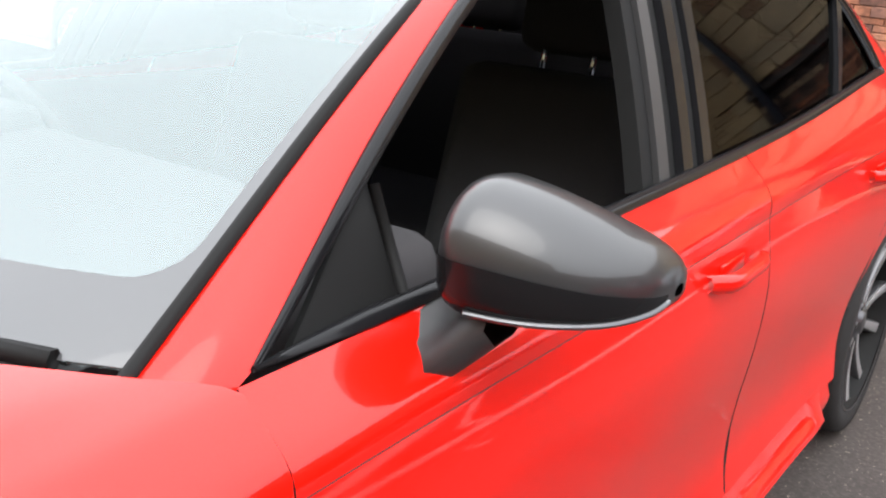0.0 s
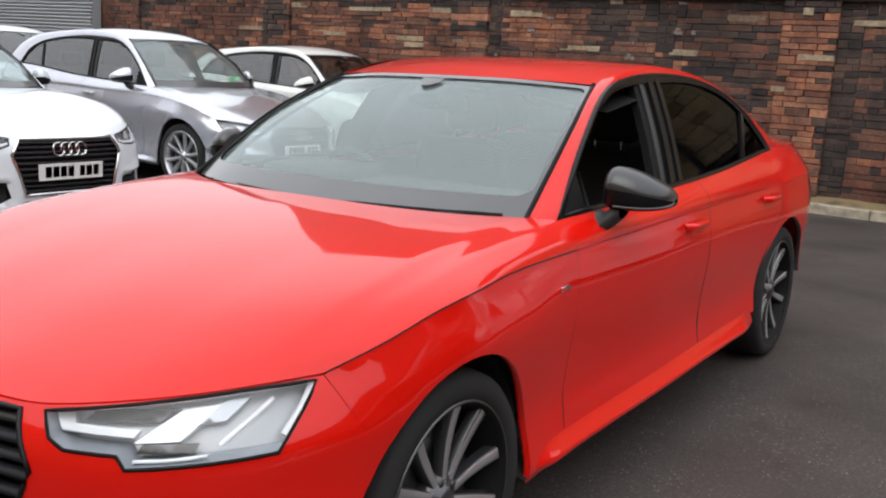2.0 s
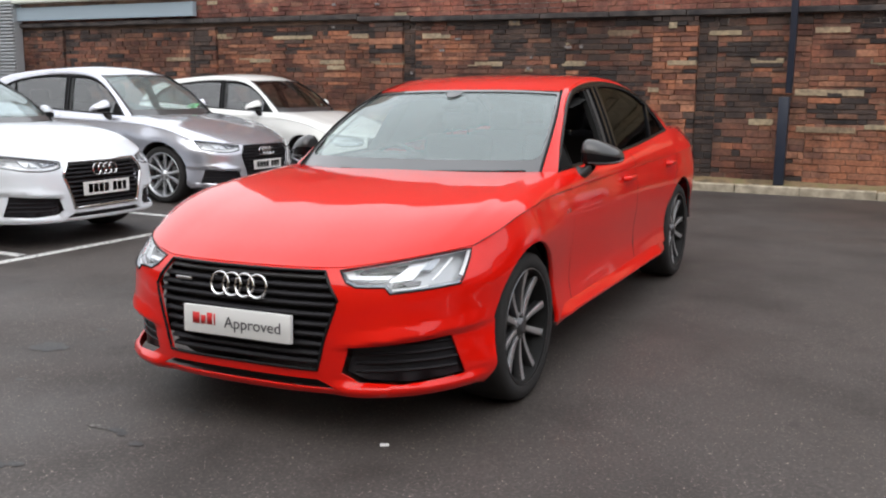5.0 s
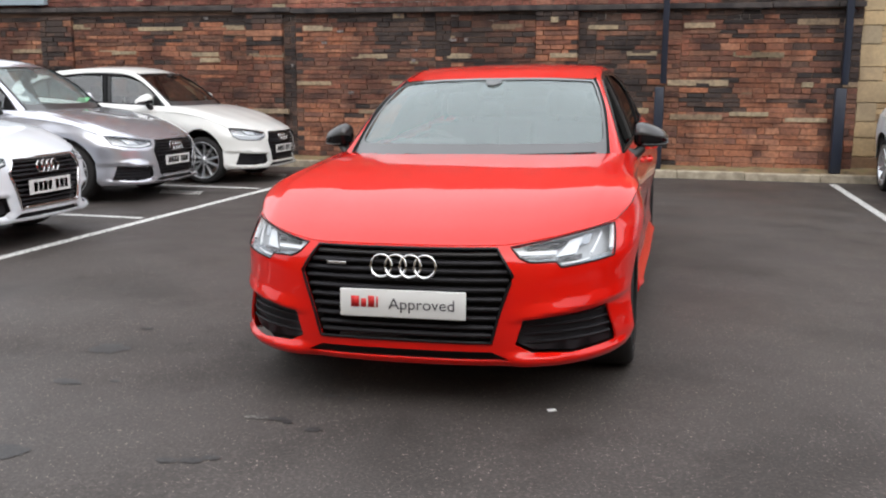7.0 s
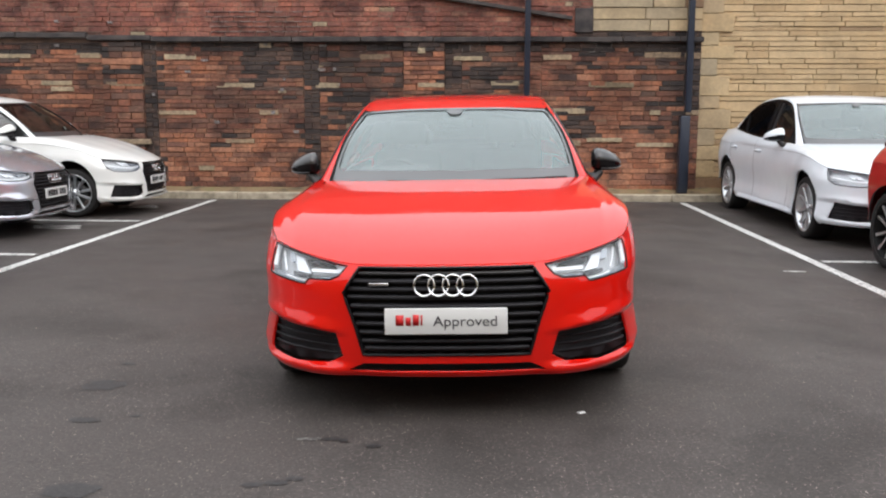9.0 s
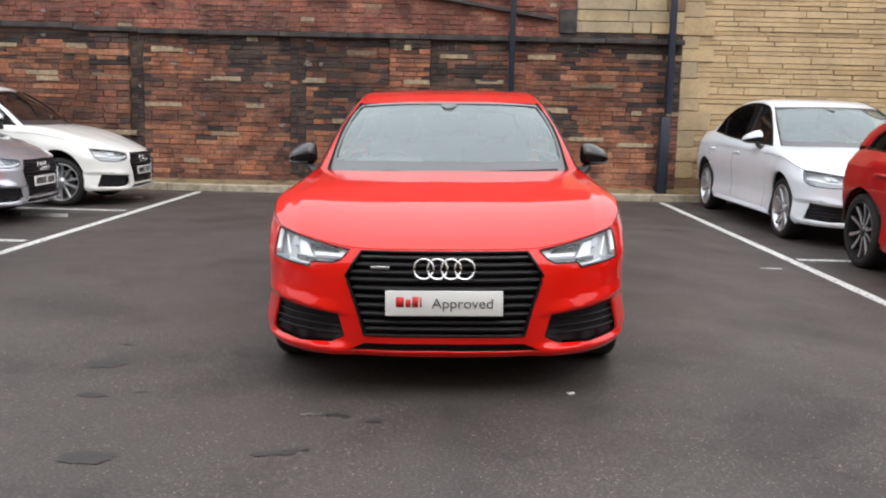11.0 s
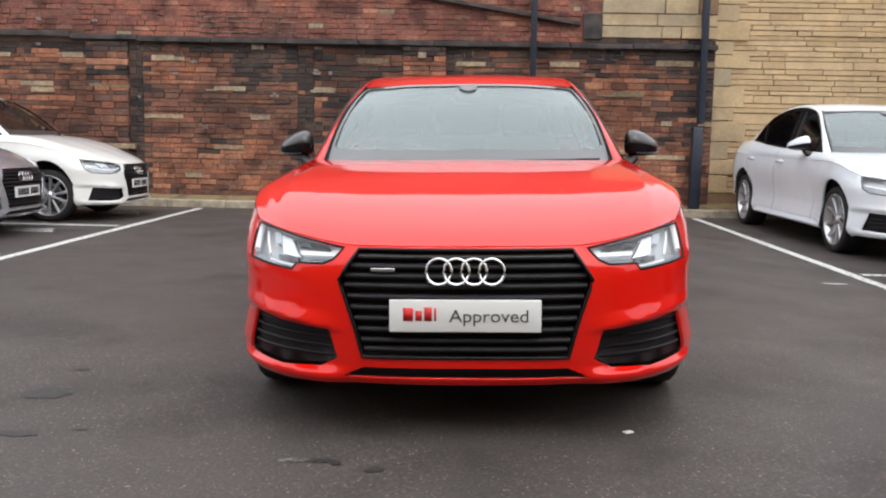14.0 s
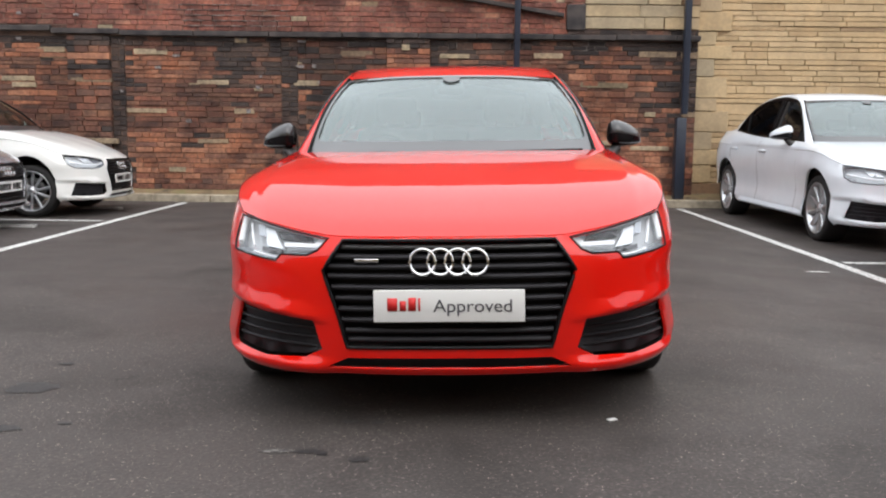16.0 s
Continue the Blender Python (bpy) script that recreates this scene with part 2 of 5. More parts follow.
def sheet(outer, holes, fn, step=0.035, fine=0.02):
    """A panel: the outline in a plane, with holes, laid onto the surface fn."""
    loops = [dense(l, fine) for l in [outer] + list(holes)]
    pts, edges = [], []
    for l in loops:
        k = len(pts)
        pts += l
        edges += [(k + i, k + (i + 1) % len(l)) for i in range(len(l))]
    border = list(pts)
    lo = [min(p[c] for p in loops[0]) for c in (0, 1)]
    hi = [max(p[c] for p in loops[0]) for c in (0, 1)]
    cell = {}
    for p in border:
        cell.setdefault((round(p[0] / step), round(p[1] / step)), []).append(p)
    nx, ny = int((hi[0] - lo[0]) / step) + 1, int((hi[1] - lo[1]) / step) + 1
    for i in range(nx + 1):
        for j in range(ny + 1):
            p = (lo[0] + i * step, lo[1] + j * step)
            k = (round(p[0] / step), round(p[1] / step))
            near = [q for a in (-1, 0, 1) for b in (-1, 0, 1) for q in cell.get((k[0] + a, k[1] + b), ())]
            if any(math.hypot(q[0] - p[0], q[1] - p[1]) < step * 0.55 for q in near):
                continue
            if inside(p, loops[0]) and not any(inside(p, h) for h in loops[1:]):
                pts.append(p)
    vs, _, fs, _, _, _ = delaunay_2d_cdt([Vector(p) for p in pts], edges, [], 0, 1e-6)
    faces = []
    for f in fs:
        c = (sum(vs[i][0] for i in f) / len(f), sum(vs[i][1] for i in f) / len(f))
        if inside(c, loops[0]) and not any(inside(c, h) for h in loops[1:]):
            faces.append(tuple(f))
    out = [tuple(fn(v[0], v[1])) for v in vs]
    for v, p in zip(vs, out):
        e = .004
        n = (fn(v[0] + e, v[1]) - fn(v[0] - e, v[1])).cross(fn(v[0], v[1] + e) - fn(v[0], v[1] - e)).normalized()
        if n.dot(Vector(p) - Vector((0, max(1.0, min(3.8, p[1])), 0.55))) < 0:
            n = -n
        NORMALS[key(p)] = (n.x if p[0] >= 0 else -n.x, n.y, n.z)
    return out, faces


def shrink(poly, d):
    """The outline moved inwards by d."""
    n = len(poly)
    area = sum(a[0] * b[1] - b[0] * a[1] for a, b in zip(poly, poly[1:] + poly[:1]))
    sgn = 1 if area > 0 else -1
    out = []
    for i in range(n):
        a, b, c = Vector(poly[i - 1]), Vector(poly[i]), Vector(poly[(i + 1) % n])
        e, g = (b - a).normalized(), (c - b).normalized()
        m = Vector((-e.y - g.y, e.x + g.x)) * sgn
        if m.length < 1e-6:
            m = Vector((-e.y, e.x)) * sgn
        m.normalize()
        k = max(0.35, abs(m.dot(Vector((-e.y, e.x)))))
        out.append(tuple(b + m * d / k))
    return out


def made(name, geo, materials, smooth_shade=True):
    me = bpy.data.meshes.new(name)
    me.from_pydata(geo[0], [], geo[1])
    for m in materials if isinstance(materials, (list, tuple)) else [materials]:
        me.materials.append(m)
    if smooth_shade:
        me.shade_smooth()
    me.update()
    return me


def part(name, geo, material, parent, label="", smooth_shade=True, m=None):
    ob = new(name, made(name, geo, material, smooth_shade))
    ob.parent = parent
    if m is not None:
        ob.matrix_basis = m
    return tagged(ob, label) if label else ob


def word(text, size, m, material, name, parent, depth=0.001, width=None):
    """Letters in the built-in font as a mesh."""
    cu = bpy.data.curves.new(name, "FONT")
    cu.body, cu.size, cu.extrude, cu.align_x, cu.align_y = text, size, depth, "CENTER", "CENTER"
    tmp = new(name, cu)
    bpy.context.view_layer.update()
    me = bpy.data.meshes.new_from_object(tmp.evaluated_get(bpy.context.evaluated_depsgraph_get()))
    bpy.data.objects.remove(tmp)
    if width:
        wide = max(v.co.x for v in me.vertices) - min(v.co.x for v in me.vertices)
        me.transform(Matrix.Diagonal((width / wide, 1, 1, 1)))
    me.materials.clear()
    me.materials.append(material)
    ob = new(name, me)
    ob.parent = parent
    ob.matrix_basis = m
    return ob


# ---- the car: one family of bodies, in metres from the front bumper, car's left is +x ----
FA, YC, LS, RA, LEN = 1.30, 0.90, 2.95, 1.15, 4.726
YR = YC + LS
TILT = 0.0125


def lift(y):
    return TILT * (y - 0.87)


WIDE = [(0.5, 0.917), (0.9, 0.920), (1.22, 0.890), (1.5, 0.874), (2.2, 0.884), (2.9, 0.888), (3.3, 0.898), (3.7, 0.914), (4.0, 0.905)]
SIDE = [(0.14, 0.10), (0.18, 0.055), (0.22, 0.022), (0.27, 0.004), (0.33, 0.012), (0.42, 0.026), (0.52, 0.022), (0.64, 0.008), (0.74, 0.004), (0.80, 0.010), (0.85, 0.020), (0.93, 0.034), (1.05, 0.06)]
NOSE = [(0.14, 0.10), (0.19, 0.035), (0.22, 0.012), (0.28, 0.004), (0.40, 0.0), (0.50, 0.002), (0.58, 0.009), (0.62, 0.016), (0.65, 0.028), (0.70, 0.059), (0.75, 0.09)]
ROUND = [(0.14, 2.6), (0.25, 3.0), (0.41, 3.1), (0.52, 3.02), (0.61, 2.85), (0.68, 2.5), (0.74, 2.27)]
TORNADO = [(0.46, 0.738), (0.75, 0.824), (1.1, 0.856), (1.5, 0.864), (2.2, 0.879), (3.4, 0.905), (4.2, 0.935), (4.7, 0.945)]
BELT_X = [(1.45, 0.782), (2.2, 0.800), (2.9, 0.804), (3.64, 0.788), (4.0, 0.768), (4.4, 0.715), (4.62, 0.66)]
BELT_Z = [(1.45, 0.940), (2.2, 0.968), (2.9, 1.000), (3.64, 1.055), (4.0, 1.065), (4.62, 1.055)]


def ease01(t):
    t = max(0.0, min(1.0, t))
    return t * t * (3 - 2 * t)


def wing_top(y, z):
    """How far the front wings round inwards towards the bonnet."""
    return .020 * ease01((z - .69) / .14) * (1 - ease01((y - 1.05) / .42))


def half_nose(z):
    return smooth(WIDE, YC) - smooth(SIDE, z) - wing_top(YC, z)


def skin(s, z):
    """The lower body: s runs round the plan from the nose, z is height."""
    a = abs(s)
    if a <= FA:
        phi = a / FA * math.pi / 2
        h, p, yf = half_nose(z), smooth(ROUND, z), smooth(NOSE, z)
        r = (abs(math.cos(phi)) ** p + abs(math.sin(phi)) ** p) ** (-1 / p)
        x, y = h * r * math.sin(phi), YC - (YC - yf) * r * math.cos(phi)
    elif a <= FA + LS:
        y = YC + a - FA
        x = smooth(WIDE, y) - smooth(SIDE, z - 0.6 * lift(y)) - wing_top(y, z)
    else:
        phi = min((a - FA - LS) / RA, 1.0) * math.pi / 2
        h, p = smooth(WIDE, YR) - smooth(SIDE, z - 0.6 * lift(YR)), 3.0
        back = LEN - abs(z - 0.62) * 0.12
        r = (abs(math.cos(phi)) ** p + abs(math.sin(phi)) ** p) ** (-1 / p)
        x, y = h * r * math.cos(phi), YR + (back - YR) * r * math.sin(phi)
    return Vector((math.copysign(x, s), y, z))


def sx(x, z):
    """s of a place on the nose, from x."""
    h, p = half_nose(z), smooth(ROUND, z)
    u = min(x / h, 1)
    return FA * math.atan2(u, (1 - u ** p) ** (1 / p)) * 2 / math.pi


def sy(y, z):
    """s of a place on the flank, from y."""
    if y >= YC:
        return FA + y - YC
    p, yf = smooth(ROUND, z), smooth(NOSE, z)
    v = (YC - y) / (YC - yf)
    return FA * math.atan2((1 - v ** p) ** (1 / p), v) * 2 / math.pi


def zt(y):
    return smooth(TORNADO, y)


def belt(y):
    return Vector((smooth(BELT_X, y), y, smooth(BELT_Z, y)))


def side_glass(y, z):
    b = belt(y)
    t = z - b.z
    return Vector((b.x - 0.012 - 0.40 * t - 0.25 * t * t, y, z))


def arch(cy, cz, r, a0, a1, n=14):
    """Arc of a wheel arch as (y, z); angles in degrees from forwards, over the top."""
    return [(cy - r * math.cos(radians(a0 + (a1 - a0) * i / n)), cz + r * math.sin(radians(a0 + (a1 - a0) * i / n))) for i in range(n + 1)]


def rail(hatch):
    """The roof's edge (upper) and the upper outline of the side windows (lower)."""
    if hatch:
        up = [(.714, 1.445, .936), (.662, 1.79, 1.167), (.580, 2.125, 1.332), (.555, 2.5, 1.395), (.545, 3.1, 1.40), (.540, 3.7, 1.355), (.545, 4.05, 1.30), (.60, 4.38, 1.14), (.66, 4.55, 1.0)]
        low = [(1.525, .944), (1.85, 1.158), (2.17, 1.295), (2.5, 1.335), (3.1, 1.335), (3.6, 1.285), (3.85, 1.20), (3.95, 1.09)]
    else:
        up = [(.714, 1.445, .936), (.662, 1.79, 1.170), (.580, 2.125, 1.332), (.552, 2.5, 1.408), (.545, 2.9, 1.412), (.555, 3.35, 1.352), (.605, 3.75, 1.205), (.665, 4.02, 1.090)]
        low = [(1.525, .944), (1.85, 1.168), (2.12, 1.308), (2.35, 1.358), (2.65, 1.380), (3.0, 1.370), (3.3, 1.318), (3.5, 1.232), (3.63, 1.130), (3.70, 1.064)]
    return up, low


WHEELS = {}


def wheel_meshes(style):
    """Tyre, rim, spoke and so on, built once for each look; outwards is +x."""
    if style in WHEELS:
        return WHEELS[style]
    body, face = (GUNMETAL, ALLOY) if style == "dark" else (BRIGHT, BRIGHT)
    tyre = lathe([(.246, -.105), (.275, -.122), (.305, -.12), (.320, -.104), (.326, -.07), (.327, 0), (.326, .07), (.320, .104), (.305, .12), (.278, .122), (.258, .118), (.249, .108)], 64)
    grooves = join(*[tube([(x, .327 * math.cos(a), .327 * math.sin(a)) for a in [2 * math.pi * k / 48 for k in range(48)]], .004, 4, True) for x in (-.05, 0, .05)])
    barrel = lathe([(.255, .114), (.250, .119), (.243, .114), (.238, .100), (.219, .06), (.214, -.02), (.222, -.10), (.238, -.106)], 64)
    ring = lathe([(.2545, .1165), (.2520, .1205), (.2482, .1192)], 64)
    rows = []
    for k in range(9):
        t = k / 8
        r = .040 + t * .201
        wide = .0125 + .0075 * t
        out = .098 - .018 * math.sin(t * math.pi) * 0.6 - .012 * (1 - t) ** 2 + .006 * t
        off = .012 + .058 * t
        rows.append([(out - .030, off - wide * 1.1, r), (out - .004, off - wide, r), (out, off - wide * .8, r), (out, off + wide * .8, r), (out - .004, off + wide, r), (out - .030, off + wide * 1.1, r)])
    spoke = grid(rows)
    hub = lathe([(.0, .100), (.018, .100), (.034, .097), (.036, .090), (.060, .084), (.066, .06), (.066, .0)], 32)
    disc = lathe([(.07, .03), (.07, .045), (.165, .045), (.165, .02), (.07, .02)], 40)
    bolt = lathe([(.0, .094), (.010, .094), (.011, .086)], 8)
    sp = made("spoke", flip(spoke), [body, face])
    n = 5
    for i, pl in enumerate(sp.polygons):
        pl.material_index = 1 if i % n == 2 else 0
    WHEELS[style] = dict(tyre=made("tyre", tyre, RUBBER), wheel=made("wheel", barrel, SAIL if style == "dark" else body), ring=made("rim_lip", ring, body), spoke=sp,
                         hub=made("hub", hub, body), disc=made("brake_disc", disc, BRAKE), bolt=made("wheel_bolt", bolt, BRAKE))
    return WHEELS[style]


def add_wheel(root, m, style):
    w = wheel_meshes(style)
    rim = new("wheel", w["wheel"])
    rim.parent, rim.matrix_basis = root, m
    tagged(rim, "dark grey twin-spoke alloy wheel with machined faces" if style == "dark" else "silver spoked alloy wheel")

    def child(name, data, mm=Matrix()):
        o = new(name, data)
        o.parent, o.matrix_basis = rim, mm
    child("tyre", w["tyre"])
    child("rim_lip", w["ring"])
    child("hub", w["hub"])
    child("brake_disc", w["disc"])
    for i in range(5):
        turn = Matrix.Rotation(2 * math.pi * i / 5 + 0.87, 4, "X")
        child("spoke", w["spoke"], turn)
        child("spoke", w["spoke"], turn @ Matrix.Rotation(math.pi, 4, "X") @ Matrix.Diagonal((1, 1, -1, 1)))
        child("wheel_bolt", w["bolt"], Matrix.Rotation(2 * math.pi * (i + .5) / 5 + 0.87, 4, "X") @ Matrix.Translation((-.004, 0, .047)))


def coons(front, rear, left, right, nu, nv, bulge):
    """A patch between four edges; left and right run from front to rear."""
    f, r, c, d = spline(front, nu), spline(rear, nu), spline(left, nv), spline(right, nv)
    rows = []
    for j in range(nv):
        v = j / (nv - 1)
        row = []
        for i in range(nu):
            u = i / (nu - 1)
            p = (1 - v) * f[i] + v * r[i] + (1 - u) * c[j] + u * d[j] - ((1 - u) * (1 - v) * f[0] + u * (1 - v) * f[-1] + (1 - u) * v * r[0] + u * v * r[-1])
            p.z += bulge(u, v)
            row.append(p)
        rows.append(row)
    return rows


PANELS = ("front_wing", "front_door", "rear_door", "rear_side_panel", "rear_wing", "front_bumper", "sill", "lens", "rear_window_pane", "front_window", "quarter_window")


class Body:
    """Builds one car's parts under its root."""

    def __init__(self, root, colour, warp, hatch=False, hero=False, wheels="silver", open_window=False, lamps=LAMPSILVER, mirror=None, frame_metal=None, doors=2, privacy=True, mist_and_sheen=True, deep_lamp=False, wheel_size=1.0):
        self.root, self.colour, self.warp, self.hatch, self.hero = root, colour, warp, hatch, hero
        self.style, self.open_window, self.doors = wheels, open_window, doors
        self.mirror = mirror or colour
        self.deep_lamp, self.wheel_size = deep_lamp, wheel_size
        self.screen = SCREEN if mist_and_sheen else SIDEGLASS
        self.frame_metal = frame_metal or GLOSSBLACK
        self.rear_tint = TINTED if privacy else SIDEGLASS
        self.drop = 0.0 if hero else 0.045
        self.step = 0.03 if hero else 0.05
        self.up, self.low = rail(hatch)
        self.lowz = [(y, z) for y, z in self.low]
        self.panels()
        self.hood()
        self.greenhouse()
        self.front()
        self.mirrors()
        self.details()
        self.interior()
        self.running()

    def put(self, name, geo, material, parent=None, label="", smooth_shade=True):
        if material in (SCREEN, SIDEGLASS, TINTED, CLEAR):
            geo = outward(geo)
        known = [NORMALS.get(key(p)) for p in geo[0]]
        signs = [1 if p[0] >= 0 else -1 for p in geo[0]]
        geo = [tuple(self.warp(Vector(p))) for p in geo[0]], geo[1]
        ob = part(name, geo, material, parent or self.root, label, smooth_shade)
        if sum(k is not None for k in known) > len(known) * .3 and name in PANELS:
            # inward borders are coloured black for the shade in the panel gaps
            ob.data.materials.append(TRIM)
            for pl in ob.data.polygons:
                if name not in ("front_wing", "front_bumper") and len({known[i] is None for i in pl.vertices}) == 2:
                    pl.material_index = 1
            ob.data.normals_split_custom_set_from_vertices([(k[0] * s, k[1], k[2]) if k else (0, 0, 0) for k, s in zip(known, signs)])
        return ob

    def side(self, name, geo, material, label="", parent=None):
        """The same panel on both flanks."""
        self.put(name, geo, material, parent, label)
        return self.put(name, mirrored(geo), material, parent, label)

    def lower(self, outline, holes=(), gap=0.0015):
        return sheet(shrink([(sy(y, z), z) for y, z in outline], gap), holes, skin, self.step, min(self.step, 0.03))

    def shoulder(self, y0, y1):
        """The flank above the crease, up to the windows."""
        n = max(3, int((y1 - y0) / 0.06))
        ys = [y0 + 0.002 + (y1 - y0 - 0.004) * i / (n - 1) for i in range(n)]
        low = [skin(sy(y, zt(y)), zt(y)) for y in ys]
        top = [belt(y) for y in ys]
        rows = []
        for a, b in zip(low, top):
            row = []
            for k in range(7):
                t = k / 6
                p = a.lerp(b, t)
                p.x += 0.022 * math.sin(math.pi * t) * (1 - t) ** 0.3
                row.append(p)
            rows.append(row)
        return flip(grid(rows))

    def panels(self):
        put, c = self.put, self.colour
        fa = (0.868, 0.327)
        ra = (3.725, 0.332 + lift(3.69))
        R = 0.374
        d1, d2 = 1.5, 2.625
        crest = lambda a, b: [(a + (b - a) * i / 30, zt(a + (b - a) * i / 30)) for i in range(31)]
        # front wing
        wing = crest(0.465, d1) + [(1.488, .60), (1.475, .335), (1.47, .285)] + arch(*fa, R, 190, 40, 22) + [(.515, .625)]
        self.side("front_wing", rimmed(flip(self.lower(wing, (), .0001)), 0.02), c)
        # doors, with the flank above the crease
        door = crest(d1, d2) + [(2.612, .6), (2.605, .315 + lift(2.6) - self.drop), (1.478, .305 - self.drop), (1.488, .6)]
        g = join(rimmed(flip(self.lower(door)), 0.02), self.shoulder(1.497, d2))
        self.side("front_door", g, c)
        rdoor = crest(d2, 3.60) + [(3.56, .80), (3.45, .69)] + arch(*ra, R + .03, 55, 22, 6) + [(3.32, .315 + lift(3.3) - self.drop), (2.61, .315 + lift(2.6) - self.drop), (2.617, .6)]
        self.side("rear_door" if self.doors == 2 else "rear_side_panel", join(rimmed(flip(self.lower(rdoor)), 0.02), self.shoulder(d2, 3.60)), c)
        # rear quarter, to the tail's middle
        end = FA + LS + RA
        ztop = lambda s: zt(min(skin(s, .9).y, 4.7))
        s0 = sy(3.60, .9)
        top = [(s0 + (end - s0) * i / 24, ztop(s0 + (end - s0) * i / 24)) for i in range(25)]
        s_of = lambda pts: [(sy(y, z), z) for y, z in pts]
        quarter = top + [(end, .36)] + [(sy(4.20, .40), .40)] + s_of(arch(*ra, R, 174, 22, 20)) + s_of([(3.46, .70), (3.565, .80)])
        self.side("rear_wing", rimmed(flip(sheet(shrink(quarter, .002), (), skin, self.step, .03)), .02), c)
        # flank above the crease behind the doors, round to the tail
        n = 24
        rows = []
        for i in range(n):
            s = s0 + 0.002 + (end - s0 - .002) * i / (n - 1)
            a = skin(s, ztop(s))
            yb = min(a.y - 0.02, 4.60)
            b = belt(yb)
            if s > FA + LS + 0.62 * RA:
                b = Vector((a.x * 0.93, 4.62, b.z))
            rows.append([a.lerp(b, k / 5) + Vector((0, 0.0, 0.012 * math.sin(math.pi * k / 5))) for k in range(6)])
        self.side("rear_shoulder", flip(grid(rows)), c)
        # sill
        sill = [(1.225, .258), (1.3, .285), (1.475, .340), (3.27, .350 + lift(3.29)), (3.305, .275 + lift(3.3)), (3.28, .245 + lift(3.3)), (1.26, .240)]
        self.side("sill", rimmed(sheet([(sy(y, z), z) for y, z in [(y, z - self.drop) for y, z in sill]], (), lambda a, b: skin(a, b) - Vector((.005, 0, 0)), self.step, .03), .06), c)
        # its flared lower blade
        ys = [1.235 + 1.985 * i / 30 for i in range(31)]
        blade = []
        for y in ys:
            k = ease01((y - 1.225) / .16) * ease01((3.235 - y) / .10)
            up = lift(y)
            base = skin(sy(y, .33), .33).x
            blade.append([Vector((base + k * dx - .006, y, z + up - self.drop)) for dx, z in ((-.004, .337), (.006, .320), (.024, .297), (.038, .285), (.043, .278), (.040, .266), (.016, .250), (-.06, .238))])
        self.side("sill_blade", flip(grid(blade)), c)
        # bumper with its openings
        hl = self.lamp_outline()
        topedge = [(0, .680), (sx(.371, .680), .680), (sx(.42, .682), .682)] + [(sx(x, z), z) for x, z in ((.52, .694), (.62, .708), (.71, .722))] + [(sy(.462, .738), .738)]
        low = [(sy(y, z), z) for y, z in [(.515, .625)] + arch(*fa, R, 40, -22, 12)] + [(sy(.45, .205), .205), (sx(.62, .200), .200), (sx(.487, .200), .200), (0, .196)]
        half = topedge[1:] + low
        mir = lambda pts: [(-s, z) for s, z in reversed(pts)]
        outline = [topedge[0]] + half[:-1] + [low[-1]] + mir(half[:-1])
        self.grille = [(sx(.371, .670), .670), (sx(.440, .567), .567), (sx(.357, .300), .300)]
        gr = self.grille + mir(self.grille)
        self.intake = [(sx(.478, .392), .392), (sx(.66, .404), .404), (sy(.275, .420), .420), (sy(.318, .262), .262), (sx(.66, .248), .248), (sx(.51, .256), .256), (sx(.447, .288), .288)]
        self.slot = [(sx(.355, .262), .262), (sx(.43, .226), .226), (sx(.40, .218), .218)]
        sl = self.slot + mir(self.slot)
        holes = [gr, self.intake, mir(self.intake), hl, mir(hl), sl]
        b = put("front_bumper", rimmed(flip(sheet(shrink(outline, .0001), holes, self.bumper_skin, .014 if self.hero else .035, .012)), .012), c)
        self.bumper = b
        # lower body behind the panels, dark, and the floor
        self.put("underbody", join(box(1.40, 3.9, .12, pose(0, 2.4, .30, -.7)), box(1.2, .08, .5, pose(0, .55, .45)), box(1.5, .05, .50, pose(0, 1.42, .62))), TRIM)
        for (cy, cz), a0, a1 in ((fa, -18, 192), (ra, -12, 178)):
            turn = [radians(a0 + (a1 - a0) * i / 20) for i in range(21)]
            lin = [[(x, cy - .378 * math.cos(a), cz + .378 * math.sin(a)) for x in (.56, .70, .83)] for a in turn]
            back = [[(.57, cy - r * math.cos(a), cz + r * math.sin(a)) for r in (.0, .375)] for a in turn]
            self.side("wheel_arch_liner", join(grid(lin), grid(back)), CARPET)

    def lamp_outline(self):
        if self.deep_lamp:
            return [(sx(.455, .668), .668), (sx(.53, .690), .690), (sx(.63, .706), .706), (sx(.72, .721), .721), (sy(.448, .732), .732), (sy(.42, .69), .69), (sy(.375, .630), .630), (sy(.300, .590), .590), (sx(.66, .576), .576), (sx(.56, .584), .584), (sx(.485, .612), .612)]
        if not self.hero:
            return [(sx(.430, .674), .674), (sx(.53, .690), .690), (sx(.63, .706), .706), (sx(.72, .721), .721), (sy(.448, .732), .732), (sy(.40, .69), .69), (sy(.345, .640), .640), (sx(.70, .612), .612), (sx(.60, .604), .604), (sx(.50, .612), .612), (sx(.445, .630), .630)]
        return [(sx(.424, .674), .674), (sx(.53, .690), .690), (sx(.63, .706), .706), (sx(.72, .721), .721), (sy(.448, .732), .732), (sy(.40, .68), .68), (sy(.335, .614), .614), (sx(.72, .604), .604), (sx(.618, .594), .594), (sx(.598, .617), .617), (sx(.50, .618), .618), (sx(.462, .634), .634)]

